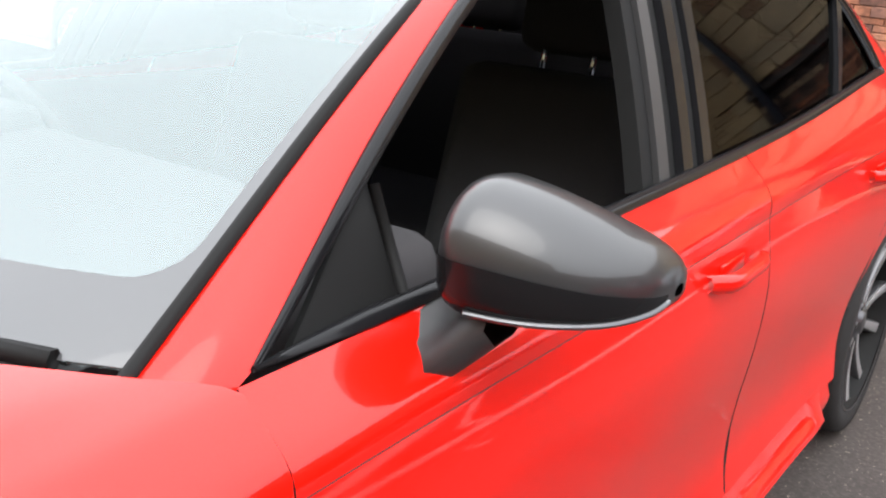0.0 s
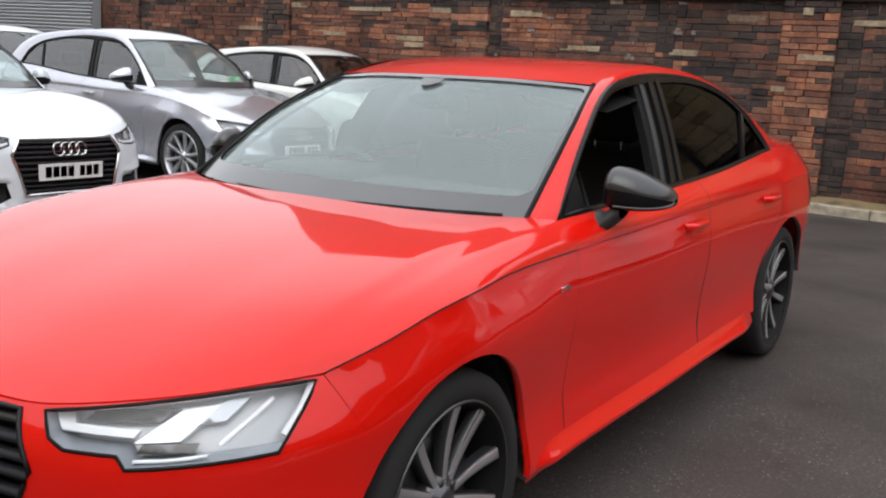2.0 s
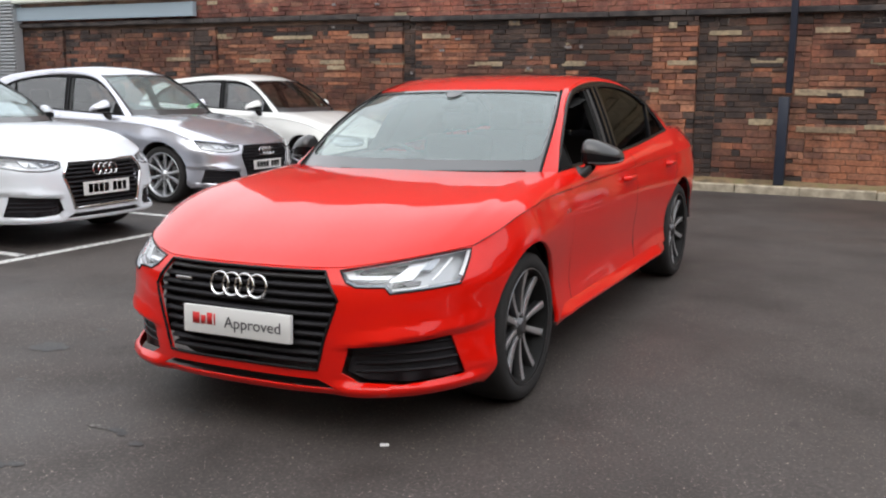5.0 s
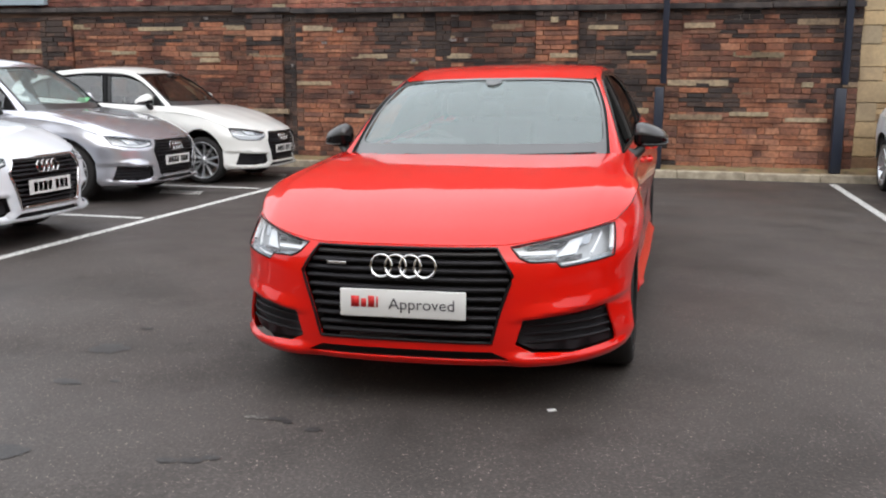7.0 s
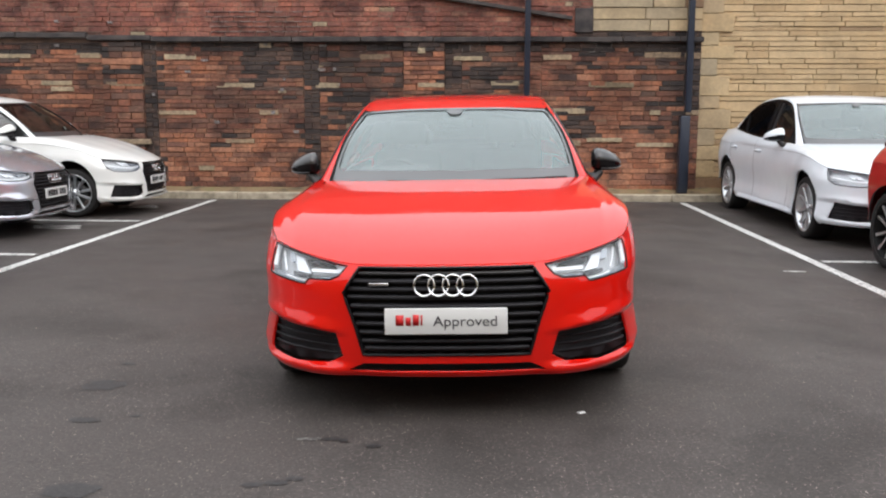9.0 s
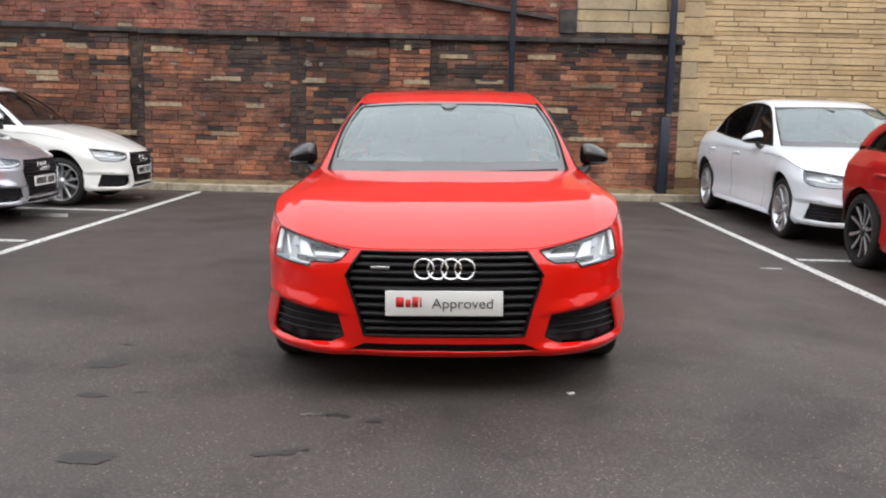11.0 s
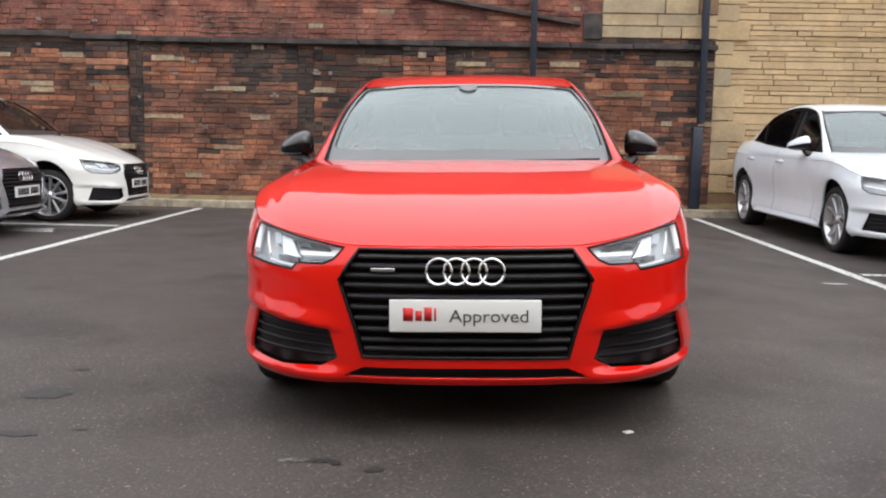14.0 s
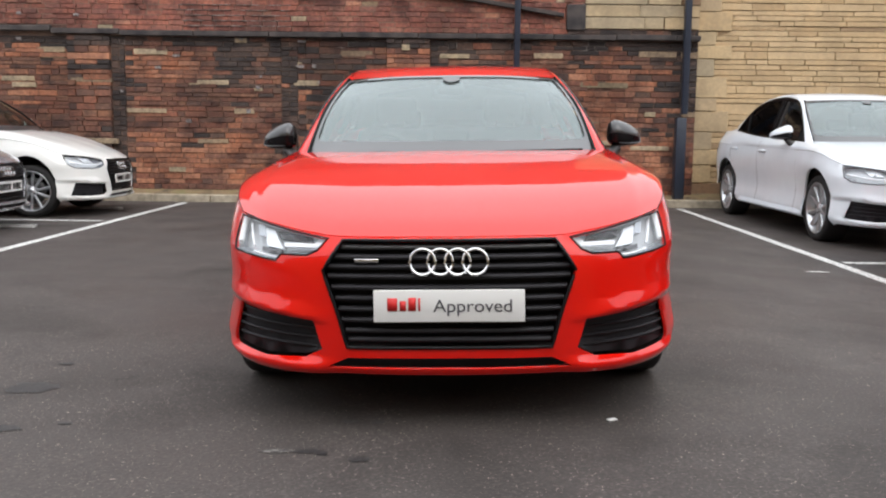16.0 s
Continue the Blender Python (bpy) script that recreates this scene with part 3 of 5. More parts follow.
    def bumper_skin(self, s, z):
        """The nose with the crease over the side intakes and a drawn-in lower mouth."""
        p = skin(s, z)
        x = abs(p.x)
        k = ease01((x - .38) / .24) * ease01((.895 - x) / .05)
        line = .398 + .050 * max(0.0, x - .45) / .37
        t = z - line
        if t < 0:
            p.y += k * (.042 * ease01(-t / .03) * ease01((z - .232) / .030) - .017)
            p.y -= ease01((x - .36) / .14) * ease01((.895 - x) / .05) * .026 * max(0.0, min(1.0, (.262 - z) / .044))
        else:
            p.y += k * (.004 * math.sin(math.pi * min(1.0, t / .18)) ** 2 - .017 * min(1.0, max(0.0, 1 - t / .048)))
        return p

    def hood(self):
        front = [(0, .680), (sx(.2, .68), .680), (sx(.371, .680), .680), (sx(.42, .682), .682), (sx(.52, .694), .694), (sx(.62, .708), .708), (sx(.71, .722), .722), (sy(.462, .738), .738)]
        front = [skin(s, z + .003) for s, z in front]
        edge = [skin(sy(y, zt(y)), zt(y) + .003) for y in (.462, .6, .75, .9, 1.1, 1.3, 1.497)]
        a, b = skin(sy(1.497, zt(1.497)), zt(1.497)), belt(1.497)
        flank = lambda t: a.lerp(b, t) + Vector((0.022 * math.sin(math.pi * t) * (1 - t) ** 0.3, 0, .003))
        rear = [(0, 1.268, .950), (.3, 1.288, .948), (.52, 1.338, .947), (.69, 1.430, .947), flank(.97), flank(.82), flank(.66), flank(.5), flank(.34), flank(.16), edge[-1]]
        mid = [front[0], (0, .16, .730), (0, .40, .803), (0, .75, .877), (0, 1.05, .926), (0, 1.268, .952)]

        def bulge(u, v):
            ridge = max(0.0, 1 - abs(u - .77) / (.77 if u < .77 else .055))
            return .020 * (1 - u * u) * math.sin(math.pi * v) + .007 * ridge * math.sin(math.pi * v) ** .5
        half = coons(front, rear, mid, edge, 49, 36, bulge)
        rows = [[Vector((-p.x, p.y, p.z)) for p in reversed(r[1:])] + r for r in half]
        self.put("bonnet", rimmed(grid(rows), .025), self.colour)
        # thin black bar along the shut line, drawn for the shade in the gap
        self.side("bonnet_gap_shade", tube(spline([Vector(p) + Vector((.0015, 0, -.002)) for p in edge], 40), .0015, 6), SAIL)

    def greenhouse(self):
        put, c = self.put, self.colour
        up, low3 = self.up, [side_glass(y, z) for y, z in self.low]
        # pillars and cant rail
        k = len(up)
        n = 60
        a, b = spline(up, n), spline(low3, n)
        rows = []
        for p, q in zip(a, b):
            d = (q - p)
            out = Vector((0.5, -0.25 if p.y < 2.1 else 0.25 if p.y > 3.3 else 0, .5)).normalized()
            rows.append([p + d * t + out * (.10 * d.length * math.sin(math.pi * t)) for t in [i / 7 for i in range(8)]])
        rows = [[p + Vector((-.004, -.06, -.045)) for p in rows[0]]] + rows
        self.side("roof_pillar", flip(grid(rows)), c)
        self.side("screen_seal", tube(spline([Vector(p) + Vector((-.006, -.004, .002)) for p in up[:3]], 20), .0075, 8), SAIL)
        inner = [[p + Vector((-.036, 0, -.030)) for p in r] for r in rows]
        skin_side = [[p + Vector((-.007, -.003 if p.y > 3.2 else 0, -.005)) for p in r] for r in rows]
        self.side("pillar_trim", join(grid(inner), grid(skin_side)), CLOTH)
        # the pillar's foot down to the flank behind the window
        yq, e0, e1 = self.low[-1][0], low3[-1], Vector(up[-1])
        rows = []
        for i in range(9):
            t = i / 8
            b, a2 = belt(yq + (e1.y - yq) * t), e0.lerp(e1, t)
            rows.append([b, b.lerp(a2, .5) + Vector((.004, 0, .006)), a2])
        self.side("pillar_foot", flip(grid(rows)), c)
        # roof
        ymax = 4.05 if self.hatch else 3.38
        edge = [p for p in up if 2.12 <= p[1] <= ymax + .1]
        mid = [(0, 2.005, 1.345), (0, 2.2, 1.395), (0, 2.55, 1.430), (0, 3.0, 1.432)] + ([(0, 3.6, 1.400), (0, 4.12, 1.335)] if self.hatch else [(0, 3.40, 1.388)])
        ts = spline(mid, 30)
        es = spline(edge, 30)
        rows = []
        for m, e in zip(ts, es):
            row = []
            for i in range(-12, 13):
                u = abs(i) / 12
                z = m.z + (e.z - m.z) * u ** 2.4
                y = m.y + (e.y - m.y) * u ** 2
                row.append(Vector((math.copysign(e.x * u, i), y, z)))
            rows.append(row)
        put("roof", grid(rows), c)
        put("roof_lining", flip(grid([[Vector((p.x * .985, p.y, p.z - .018)) for p in r] for r in rows])), CLOTH)
        # windscreen, with its dark border
        low = [(0, 1.305, .940), (.3, 1.322, .940), (.52, 1.372, .941), (.700, 1.466, .939)]
        top = [(0, 2.000, 1.341), (.3, 2.03, 1.338), (.572, 2.118, 1.323)]
        mids = [(0, 1.662, 1.168), (.35, 1.70, 1.168), (.655, 1.785, 1.164)]
        def screen(nu=25, nv=21):
            l, m, t = spline(low, nu), spline(mids, nu), spline(top, nu)
            return grid([spline(ps, nv) for ps in zip(l, m, t)])
        ws = put("windscreen", both(screen()), self.screen)
        nu = 49
        l, m, t = spline(low, nu), spline(mids, nu), spline(top, nu)

        def on_screen(u, v):
            f = min(abs(u) / .69, 1.0) * (nu - 1)
            k0 = min(int(f), nu - 2)
            ps = [x[k0].lerp(x[k0 + 1], f - k0) for x in (l, m, t)]
            w = v / .78
            p = ps[0] * (1 - w) * (1 - 2 * w) + ps[1] * 4 * w * (1 - w) + ps[2] * w * (2 * w - 1)
            return Vector((math.copysign(p.x, u), p.y - .003, p.z + .004))
        hole = []
        for cx, cz, a0 in ((.620, .132, 270), (.640, .722, 0), (-.640, .722, 90), (-.620, .132, 180)):
            r = .048 if cz < .5 else .030
            hole += [(cx + r * math.cos(radians(a0 + 15 * k)), cz + r * math.sin(radians(a0 + 15 * k))) for k in range(7)]
        put("frit_band", sheet([(-.69, 0), (.69, 0), (.69, .78), (-.69, .78)], [hole], on_screen, .05, .03), FRIT, ws)
        tab = [(.055 * math.cos(radians(a)), .742 + .070 * math.sin(radians(a))) for a in range(180, 361, 15)]
        put("sensor_window", sheet(tab, (), lambda u, v: on_screen(u, v) + Vector((0, -.0015, .002)), .05, .03), SENSOR, ws)
        # backlight and boot or tailgate
        if self.hatch:
            put("rear_window", flip(both(loft([[(0, 4.13, 1.33), (0, 4.50, 1.02)], [(.3, 4.11, 1.322), (.33, 4.48, 1.02)], [(.53, 4.06, 1.29), (.62, 4.44, 1.02)]], 12, 10))), TINTED)
            put("tailgate", flip(both(loft([[(0, 4.50, 1.02), (0, 4.66, .93)], [(.35, 4.48, 1.02), (.4, 4.64, .94)], [(.66, 4.52, 1.02), (.70, 4.58, .94)]], 8, 10))), c)
        else:
            put("rear_window", flip(both(loft([[(0, 3.41, 1.383), (0, 4.04, 1.088)], [(.3, 3.40, 1.376), (.35, 4.03, 1.088)], [(.55, 3.37, 1.340), (.655, 4.0, 1.088)]], 12, 10))), TINTED)
            put("boot_lid", flip(both(loft([[(0, 4.04, 1.082), (0, 4.3, 1.088), (0, 4.66, 1.080)], [(.4, 4.02, 1.082), (.4, 4.3, 1.086), (.4, 4.64, 1.078)], [(.766, 4.0, 1.066), (.735, 4.3, 1.064), (.655, 4.62, 1.056)]], 12, 10))), c)
        # side windows
        lowt = [(y, z) for y, z in self.low]
        ztop = lambda y: smooth(lowt, y)
        zbel = lambda y: smooth(BELT_Z, y) + .004

        def pane(y0, y1, l0=0.0, l1=0.0):
            bot = [y0 + (y1 - y0) * i / 14 for i in range(15)]
            top = [y0 + l0 + (y1 + l1 - y0 - l0) * i / 14 for i in range(15)]
            o = [(y, zbel(y)) for y in bot] + [(y, ztop(y) - .006) for y in reversed(top) if ztop(y) - .006 > zbel(y) + .006]
            return sheet(o, (), lambda y, z: side_glass(y, z) - Vector((.010, 0, 0)), .06, .04)
        last = self.low[-1][0] - .01
        p0, p1, pl = (2.28, 2.50, .14) if not self.hatch else (2.45, 2.60, .10)
        q0, ql = (3.26, .20) if not self.hatch else (3.50, .10)
        f = pane(1.56, p0, 0, pl)
        r = pane(p1, q0, pl, ql)
        q = pane(q0 + .03, last, ql, 0)
        if not self.open_window:
            put("front_window", flip(f), SIDEGLASS)
        put("front_window", mirrored(flip(f)), SIDEGLASS)
        self.side("rear_window_pane", flip(r), self.rear_tint)
        self.side("quarter_window", flip(q), self.rear_tint)

        # pillar between the doors and window surrounds
        def post(y0, y1, lean, off=.0):
            rows = []
            for j in range(10):
                t = j / 9
                row = []
                for i in range(5):
                    yb = y0 + (y1 - y0) * i / 4
                    yt = yb + lean
                    row.append(side_glass(yb + lean * t, zbel(yb) + (ztop(yt) - .004 - zbel(yb)) * t) + Vector((off, 0, 0)))
                rows.append(row)
            return rimmed(grid(rows), .03)
        w = (p1 - p0) / 6
        for k, off, mtl in ((0, -.016, SAIL), (1, -.006, TRIM), (2, -.014, SAIL), (3, .001, GLOSSBLACK), (4, -.008, SAIL), (5, .003, GLOSSBLACK)):
            self.side("centre_pillar", post(p0 + w * k + .002, p0 + w * (k + 1), pl, off), mtl)
        self.side("window_divider", post(q0, q0 + .028, ql, .002), GLOSSBLACK)
        outline = spline([side_glass(y, z) for y, z in self.low], 64)
        aim = side_glass(2.6, 1.10)
        band = []
        for p in outline:
            d = aim - p
            wide = (.034 if p.y > 2.05 else .024) * min(1.0, .08 + (p.y - outline[0].y) / .12)
            q2 = p + d.normalized() * wide
            band.append([p + Vector((.004, 0, .002)), p.lerp(q2, .5) + Vector((.006, 0, 0)), side_glass(q2.y, q2.z) + Vector((-.004, 0, 0))])
        self.side("window_surround", join(grid(band), tube(outline, [min(.009, .002 + .0011 * i) for i in range(len(outline))], 8)), GLOSSBLACK)
        self.side("belt_trim", tube(spline([belt(1.525 + (last - 1.525) * i / 12) + Vector((-.010, 0, .004)) for i in range(13)], 50), [min(.012, .003 + .003 * i) for i in range(50)], 8), GLOSSBLACK)
        # quarter light by the mirror
        tri = [(1.575, zbel(1.575)), (1.72, zbel(1.72)), (1.72, ztop(1.72) - .005)]
        self.side("mirror_sail", rimmed(flip(sheet(tri, (), lambda y, z: side_glass(y, z) - Vector((.004, 0, 0)), .06, .04)), .01), SAIL)
        self.side("sail_bar", tube([side_glass(1.725, zbel(1.725)), side_glass(1.725, ztop(1.725) - .02)], .006, 6), SAIL)

    def front(self):
        put = self.put
        mir = lambda pts: [(-s, z) for s, z in reversed(pts)]
        gr = self.grille + mir(self.grille)
        back = lambda d: (lambda s, z: self.bumper_skin(s, z) + Vector((0, d, 0)))
        # grille: frame, bars, mesh behind
        loop = [self.bumper_skin(s, z) + Vector((0, -.002, 0)) for s, z in dense(gr, .03)]
        g = put("grille", join(tube(loop, .006 if self.frame_metal == GLOSSBLACK else .013, 8, True), flip(sheet(gr, (), back(.07), .08, .06))), [self.frame_metal, GRILLE], None, "black radiator grille with horizontal bars")
        k = len(loop) * 8
        for i, pl in enumerate(g.data.polygons):
            pl.material_index = 0 if i < k else 1
        zs = [.645, .612, .579, .546, .508, .470, .432, .394, .357, .325]
        for z in zs:
            w = (.371 + (.440 - .371) * (.670 - z) / .103 if z > .567 else .440 - (.440 - .357) * (.567 - z) / .267) - .012
            rows = []
            for i in range(13):
                x = -w + 2 * w * i / 12
                p = skin(math.copysign(sx(abs(x), z), x), z)
                rows.append([p + Vector((0, dy, dz)) for dy, dz in ((.040, -.008), (.020, -.009), (.010, -.004), (.012, .004), (.022, .010), (.042, .010), (.040, -.008))])
            put("grille_bar", flip(grid(rows)), GRILLE if z != zs[0] else TRIM, g)
        # four rings
        cz, r = .598, .0475
        rings = []
        for i in range(4):
            cx = (-1.5 + i) * .0605
            pts = []
            for t in range(36):
                a = 2 * math.pi * t / 36
                x, z = cx + (r - .004) * math.cos(a), cz + (r - .004) * math.sin(a)
                pts.append(Vector((x, .017 + (z - cz) * .2 + x * x * .15, z)))
            rings.append(tube(pts, .0058, 8, True))
        for rg in rings:
            put("ring", rg, CHROME, g, "chrome ring of the badge")
        # plate
        pl = put("number_plate", box(.520, .020, .111, pose(0, 0, .448, -3), .003), PLATE, None, "white show plate with red and grey lettering" if self.hero else "white number plate with dark bars")
        put("plate_backing", box(.48, .03, .09, pose(0, .024, .448, -3), .004), TRIM)
        m = pose(0, -.0115, .448, 87, 0, 0)
        if self.hero:
            x = -.212
            for w, h, dz in ((.034, .044, .004), (.022, .034, -.001), (.026, .046, .005), (.007, .044, .004)):
                put("red_bar", box(w, .002, h, pose(x + w / 2, -.0113, .451 + dz, -3)), REDINK, pl)
                x += w + .008
            word("Approved", .062, pose(.082, -.0118, .4475, 87, 0, 0), GREYINK, "lettering", pl, .0006, .27)
            put("model_badge", box(.085, .006, .012, pose(-.285, .032, .602, 0, 0, -4), .002), CHROME, g)
        else:
            x = -.21
            for w in (.05, .05, .05, .05):
                put("dark_bar", box(w, .002, .072, pose(x + w / 2, -.0113, .448, -3)), INK, pl)
                x += w + .010
            x += .035
            for w in (.045, .05, .045):
                put("dark_bar", box(w, .002, .072, pose(x + w / 2, -.0113, .448, -3)), INK, pl)
                x += w + .010
        # side intakes
        for sgn in (1, -1):
            poly = self.intake if sgn > 0 else mir(self.intake)
            it = put("air_intake", flip(sheet(poly, (), back(.05), .08, .05)), GRILLE)
            for z in (.385, .352, .319, .286):
                pts = []
                for i in range(9):
                    x = .475 + (.795 - .475) * i / 8
                    pts.append(skin(sgn * sx(x, z), z + .012 * i / 8) + Vector((0, .062, 0)))
                put("intake_bar", tube(pts, .006, 6), GRILLE, it)
        sl = self.slot + mir(self.slot)
        put("lower_slot", flip(sheet(sl, (), back(.05), .08, .05)), GRILLE)
        # headlamps
        hl = self.lamp_outline()
        for sgn in (1, -1):
            poly = hl if sgn > 0 else mir(hl)
            small = shrink(poly, .006)
            house = put("headlamp", flip(sheet(poly, (), lambda s, z: skin(s, z) + Vector((-sgn * .03, .06, 0)), .05, .03)), LAMPGREY, None, "silver headlamp with white running-light strips")
            wall = []
            for s, z in dense(poly, .03) + [poly[0]]:
                p = skin(s, z)
                wall.append([p + Vector((0, .002, 0)), p + Vector((-sgn * .03, .062, 0))])
            put("lamp_wall", grid(wall), LAMPCELL, house)
            put("lamp_seal", tube([skin(s, z) + Vector((0, -.001, 0)) for s, z in dense(poly, .03)], .0038, 6, True), SAIL, house)
            put("lens", flip(sheet(shrink(poly, .002), (), lambda s, z: skin(s, z), .04, .03)), CLEAR, house)

            def bar(pts, r, mtl, name, deep=.024):
                line = [skin(sgn * s, z) + Vector((-sgn * .012, deep, 0)) for s, z in pts]
                put(name, tube(spline(line, 14), r, 8), mtl, house)

            def plate(name, pts, mtl, deep):
                """A facet inside the lamp, its outline given in x and z."""
                o = [(sgn * sx(x, z), z) for x, z in pts]
                put(name, rimmed(sheet(o if sgn > 0 else list(reversed(o)), (), lambda s, z: skin(s, z) + Vector((-sgn * .012, deep, 0)), .03, .02), .012), mtl, house)
            if self.hero:
                plate("reflector", [(.492, .6555), (.622, .661), (.642, .682), (.505, .676)], LAMPDARK, .040)
                plate("running_light", [(.440, .664), (.468, .640), (.604, .638), (.608, .651), (.488, .6525), (.474, .668)], LAMPWHITE, .026)
                plate("projector", [(.606, .628), (.676, .634), (.700, .692), (.652, .686)], LAMPSILVER, .030)
                plate("projector_lens", [(.690, .662), (.722, .666), (.734, .703), (.702, .699)], LAMPCELL, .026)
                plate("reflector", [(.612, .608), (.700, .614), (.700, .630), (.618, .625)], LAMPDARK, .038)
                bar([(sy(.432, .720), .720), (sy(.395, .68), .68), (sy(.345, .634), .634)], .011, LAMPWHITE, "running_light", .020)
                bar([(sx(.735, .628), .628), (sx(.752, .665), .665), (sx(.765, .700), .700)], .005, LAMPWHITE, "lamp_trim", .022)
                bar([(sx(.626, .602), .602), (sx(.68, .606), .606), (sx(.73, .613), .613)], .004, LAMPWHITE, "lamp_trim", .014)
                bar([(sx(.47, .674), .674), (sx(.56, .686), .686), (sx(.70, .708), .708), (sy(.42, .724), .724)], .004, LAMPWHITE, "lamp_trim", .018)
            else:
                bar([(sx(.450, .640), .640), (sx(.52, .622), .622), (sx(.62, .616), .616), (sx(.70, .624), .624), (sy(.36, .65), .65)], .009, LAMPWHITE, "running_light")
                plate("reflector", [(.46, .650), (.56, .640), (.58, .676), (.47, .666)], LAMPCELL, .040)
                plate("projector", [(.60, .640), (.68, .644), (.70, .694), (.61, .684)], LAMPSILVER, .036)
                bar([(sx(.47, .672), .672), (sx(.56, .684), .684), (sx(.70, .706), .706), (sy(.42, .72), .72)], .006, LAMPDARK, "lamp_trim")

    def mirrors(self):
        # cap: ovals strung along x; the foot below
        def oval(x, cy, cz, ry, rz, flat):
            out = []
            for k in range(20):
                a = 2 * math.pi * k / 20
                y, z = math.cos(a), math.sin(a)
                out.append(Vector((x, cy + ry * math.copysign(abs(y) ** (1.02 if z > .05 and y < 0 else .8), y), cz + .006 + rz * (math.copysign(abs(z) ** (1.05 if y < 0 else .85), z) if z > 0 else math.copysign(abs(z) ** .6, z) * flat))))
            out.append(out[0].copy())
            return out
        ends = [(.818, 1.772, 1.044, 1.016, .990, .018), (.826, 1.760, 1.080, 1.026, .972, .054), (.850, 1.757, 1.094, 1.028, .963, .072), (.885, 1.766, 1.089, 1.025, .961, .074), (.920, 1.781, 1.077, 1.019, .961, .072), (.950, 1.800, 1.062, 1.012, .963, .068), (.974, 1.820, 1.047, 1.006, .966, .062), (.990, 1.838, 1.032, 1.001, .971, .052), (1.000, 1.852, 1.016, .996, .977, .036), (1.004, 1.860, .999, .993, .987, .010)]
        prof = [(x, y, mid - .006, ry, up - mid, (mid - dn) / (up - mid)) for x, y, up, mid, dn, ry in ends]
        rows = [oval(*p) for p in prof]
        fine = [spline([r[k] for r in rows], 28) for k in range(21)]
        allg = grid(fine)
        m = self.side("mirror_cap", allg, self.mirror)
        # lower shell and indicator
        axis = [sum((fine[k][i] for k in range(20)), Vector()) / 20 for i in range(28)]
        shell = [[c + (p - c) * 1.035 for p, c in zip(fine[k][:-1], axis)] for k in (10, 11, 12, 13, 14, 15, 16, 17, 18, 19)]
        self.side("mirror_shell", grid(shell), GLOSSBLACK)
        line = [c + (p - c) * 1.06 for p, c in zip(fine[12][8:27], axis[8:27])]
        self.side("indicator", tube(line, .0035, 8), GUNMETAL)
        self.side("mirror_glass", box(.10, .004, .075, pose(.900, 1.832, 1.005, 0, 0, 14), .001), CHROME)
        ring = lambda x, y, z, ry, rz: [(x, y + ry * math.cos(a), z + rz * math.sin(a) + ry * .25 * math.cos(a)) for a in [2 * math.pi * k / 8 for k in range(9)]]
        foot = loft([ring(.770, 1.735, .930, .058, .026), ring(.822, 1.735, .915, .060, .030), ring(.848, 1.745, .938, .056, .036), ring(.880, 1.76, .970, .050, .034)], 9, 8)
        self.side("mirror_foot", foot, TRIM)

    def details(self):
        # door handles in shallow cups
        ys = (2.435, 3.39) if self.doors == 2 else (2.435,)
        for y in ys:
            z = zt(y) - .050
            x = skin(sy(y, z), z).x
            bar = [(x + .002, y - .10, z + .006), (x + .030, y - .07, z + .008), (x + .034, y, z + .010), (x + .028, y + .08, z + .010), (x + .002, y + .105, z + .009)]
            cols = spline(bar, 14)
            rows = [[c + Vector((dx, 0, dz)) for dx, dz in ((-.010, -.012), (0, -.014), (.006, -.006), (.007, .004), (.002, .012), (-.010, .013))] for c in cols]
            self.side("door_handle", flip(grid(rows)), self.colour)
            self.side("handle_cup", box(.006, .10, .040, pose(x - .0005, y, z + .004, 0, 0, 0), .002), self.colour)
        # tail lamps
        s0, s1 = sy(YR + .0, .85) + .28, sy(YR, .85) + .95
        o = [(s0, .86), (s0 + .1, .90), (s1, .90), (s1, .78), (s0 + .15, .78)]
        self.side("tail_lamp", flip(sheet(o, (), lambda s, z: skin(s, z) * 1.0 + Vector((.002, .006, 0)), .05, .04)), TAIL)
        # wipers on the cowl
        cowl = [[(x, 1.262 + .17 * (x / .75) ** 2 + dy, .946 - .01 * (x / .75) ** 2 + dz) for x in [-.64 + 1.28 * i / 20 for i in range(21)]] for dy, dz in ((0, -.02), (.05, -.012), (.10, -.010))]
        self.put("cowl", flip(grid(cowl)), TRIM)

        def wiper(pts, name="wiper"):
            w = self.put(name, tube(spline([Vector(p) + Vector((0, -.004, .001)) for p in pts], 14), [.010] * 3 + [.008] * 7 + [.005] * 4, 6), SAIL)
            self.put("blade", tube(spline([Vector(p) + Vector((0, .010, -.003)) for p in pts], 10), .006, 6), SAIL, w)
        wiper([(.640, 1.430, .944), (.42, 1.352, .944), (.12, 1.308, .940), (-.02, 1.298, .938)])
        wiper([(.06, 1.292, .936), (-.25, 1.318, .940), (-.55, 1.390, .943)])
        # badge on the wing
        if self.hero:
            z = .770
            p = skin(sy(1.405, z), z)
            bd = self.put("wing_badge", box(.006, .060, .018, pose(p.x + .001, 1.405, z, 2, 0, 4), .002), CHROME)
            self.put("badge_mark", box(.010, .018, .014, pose(p.x + .0025, 1.386, z, 2, 0, 4), .001), REDINK, bd)

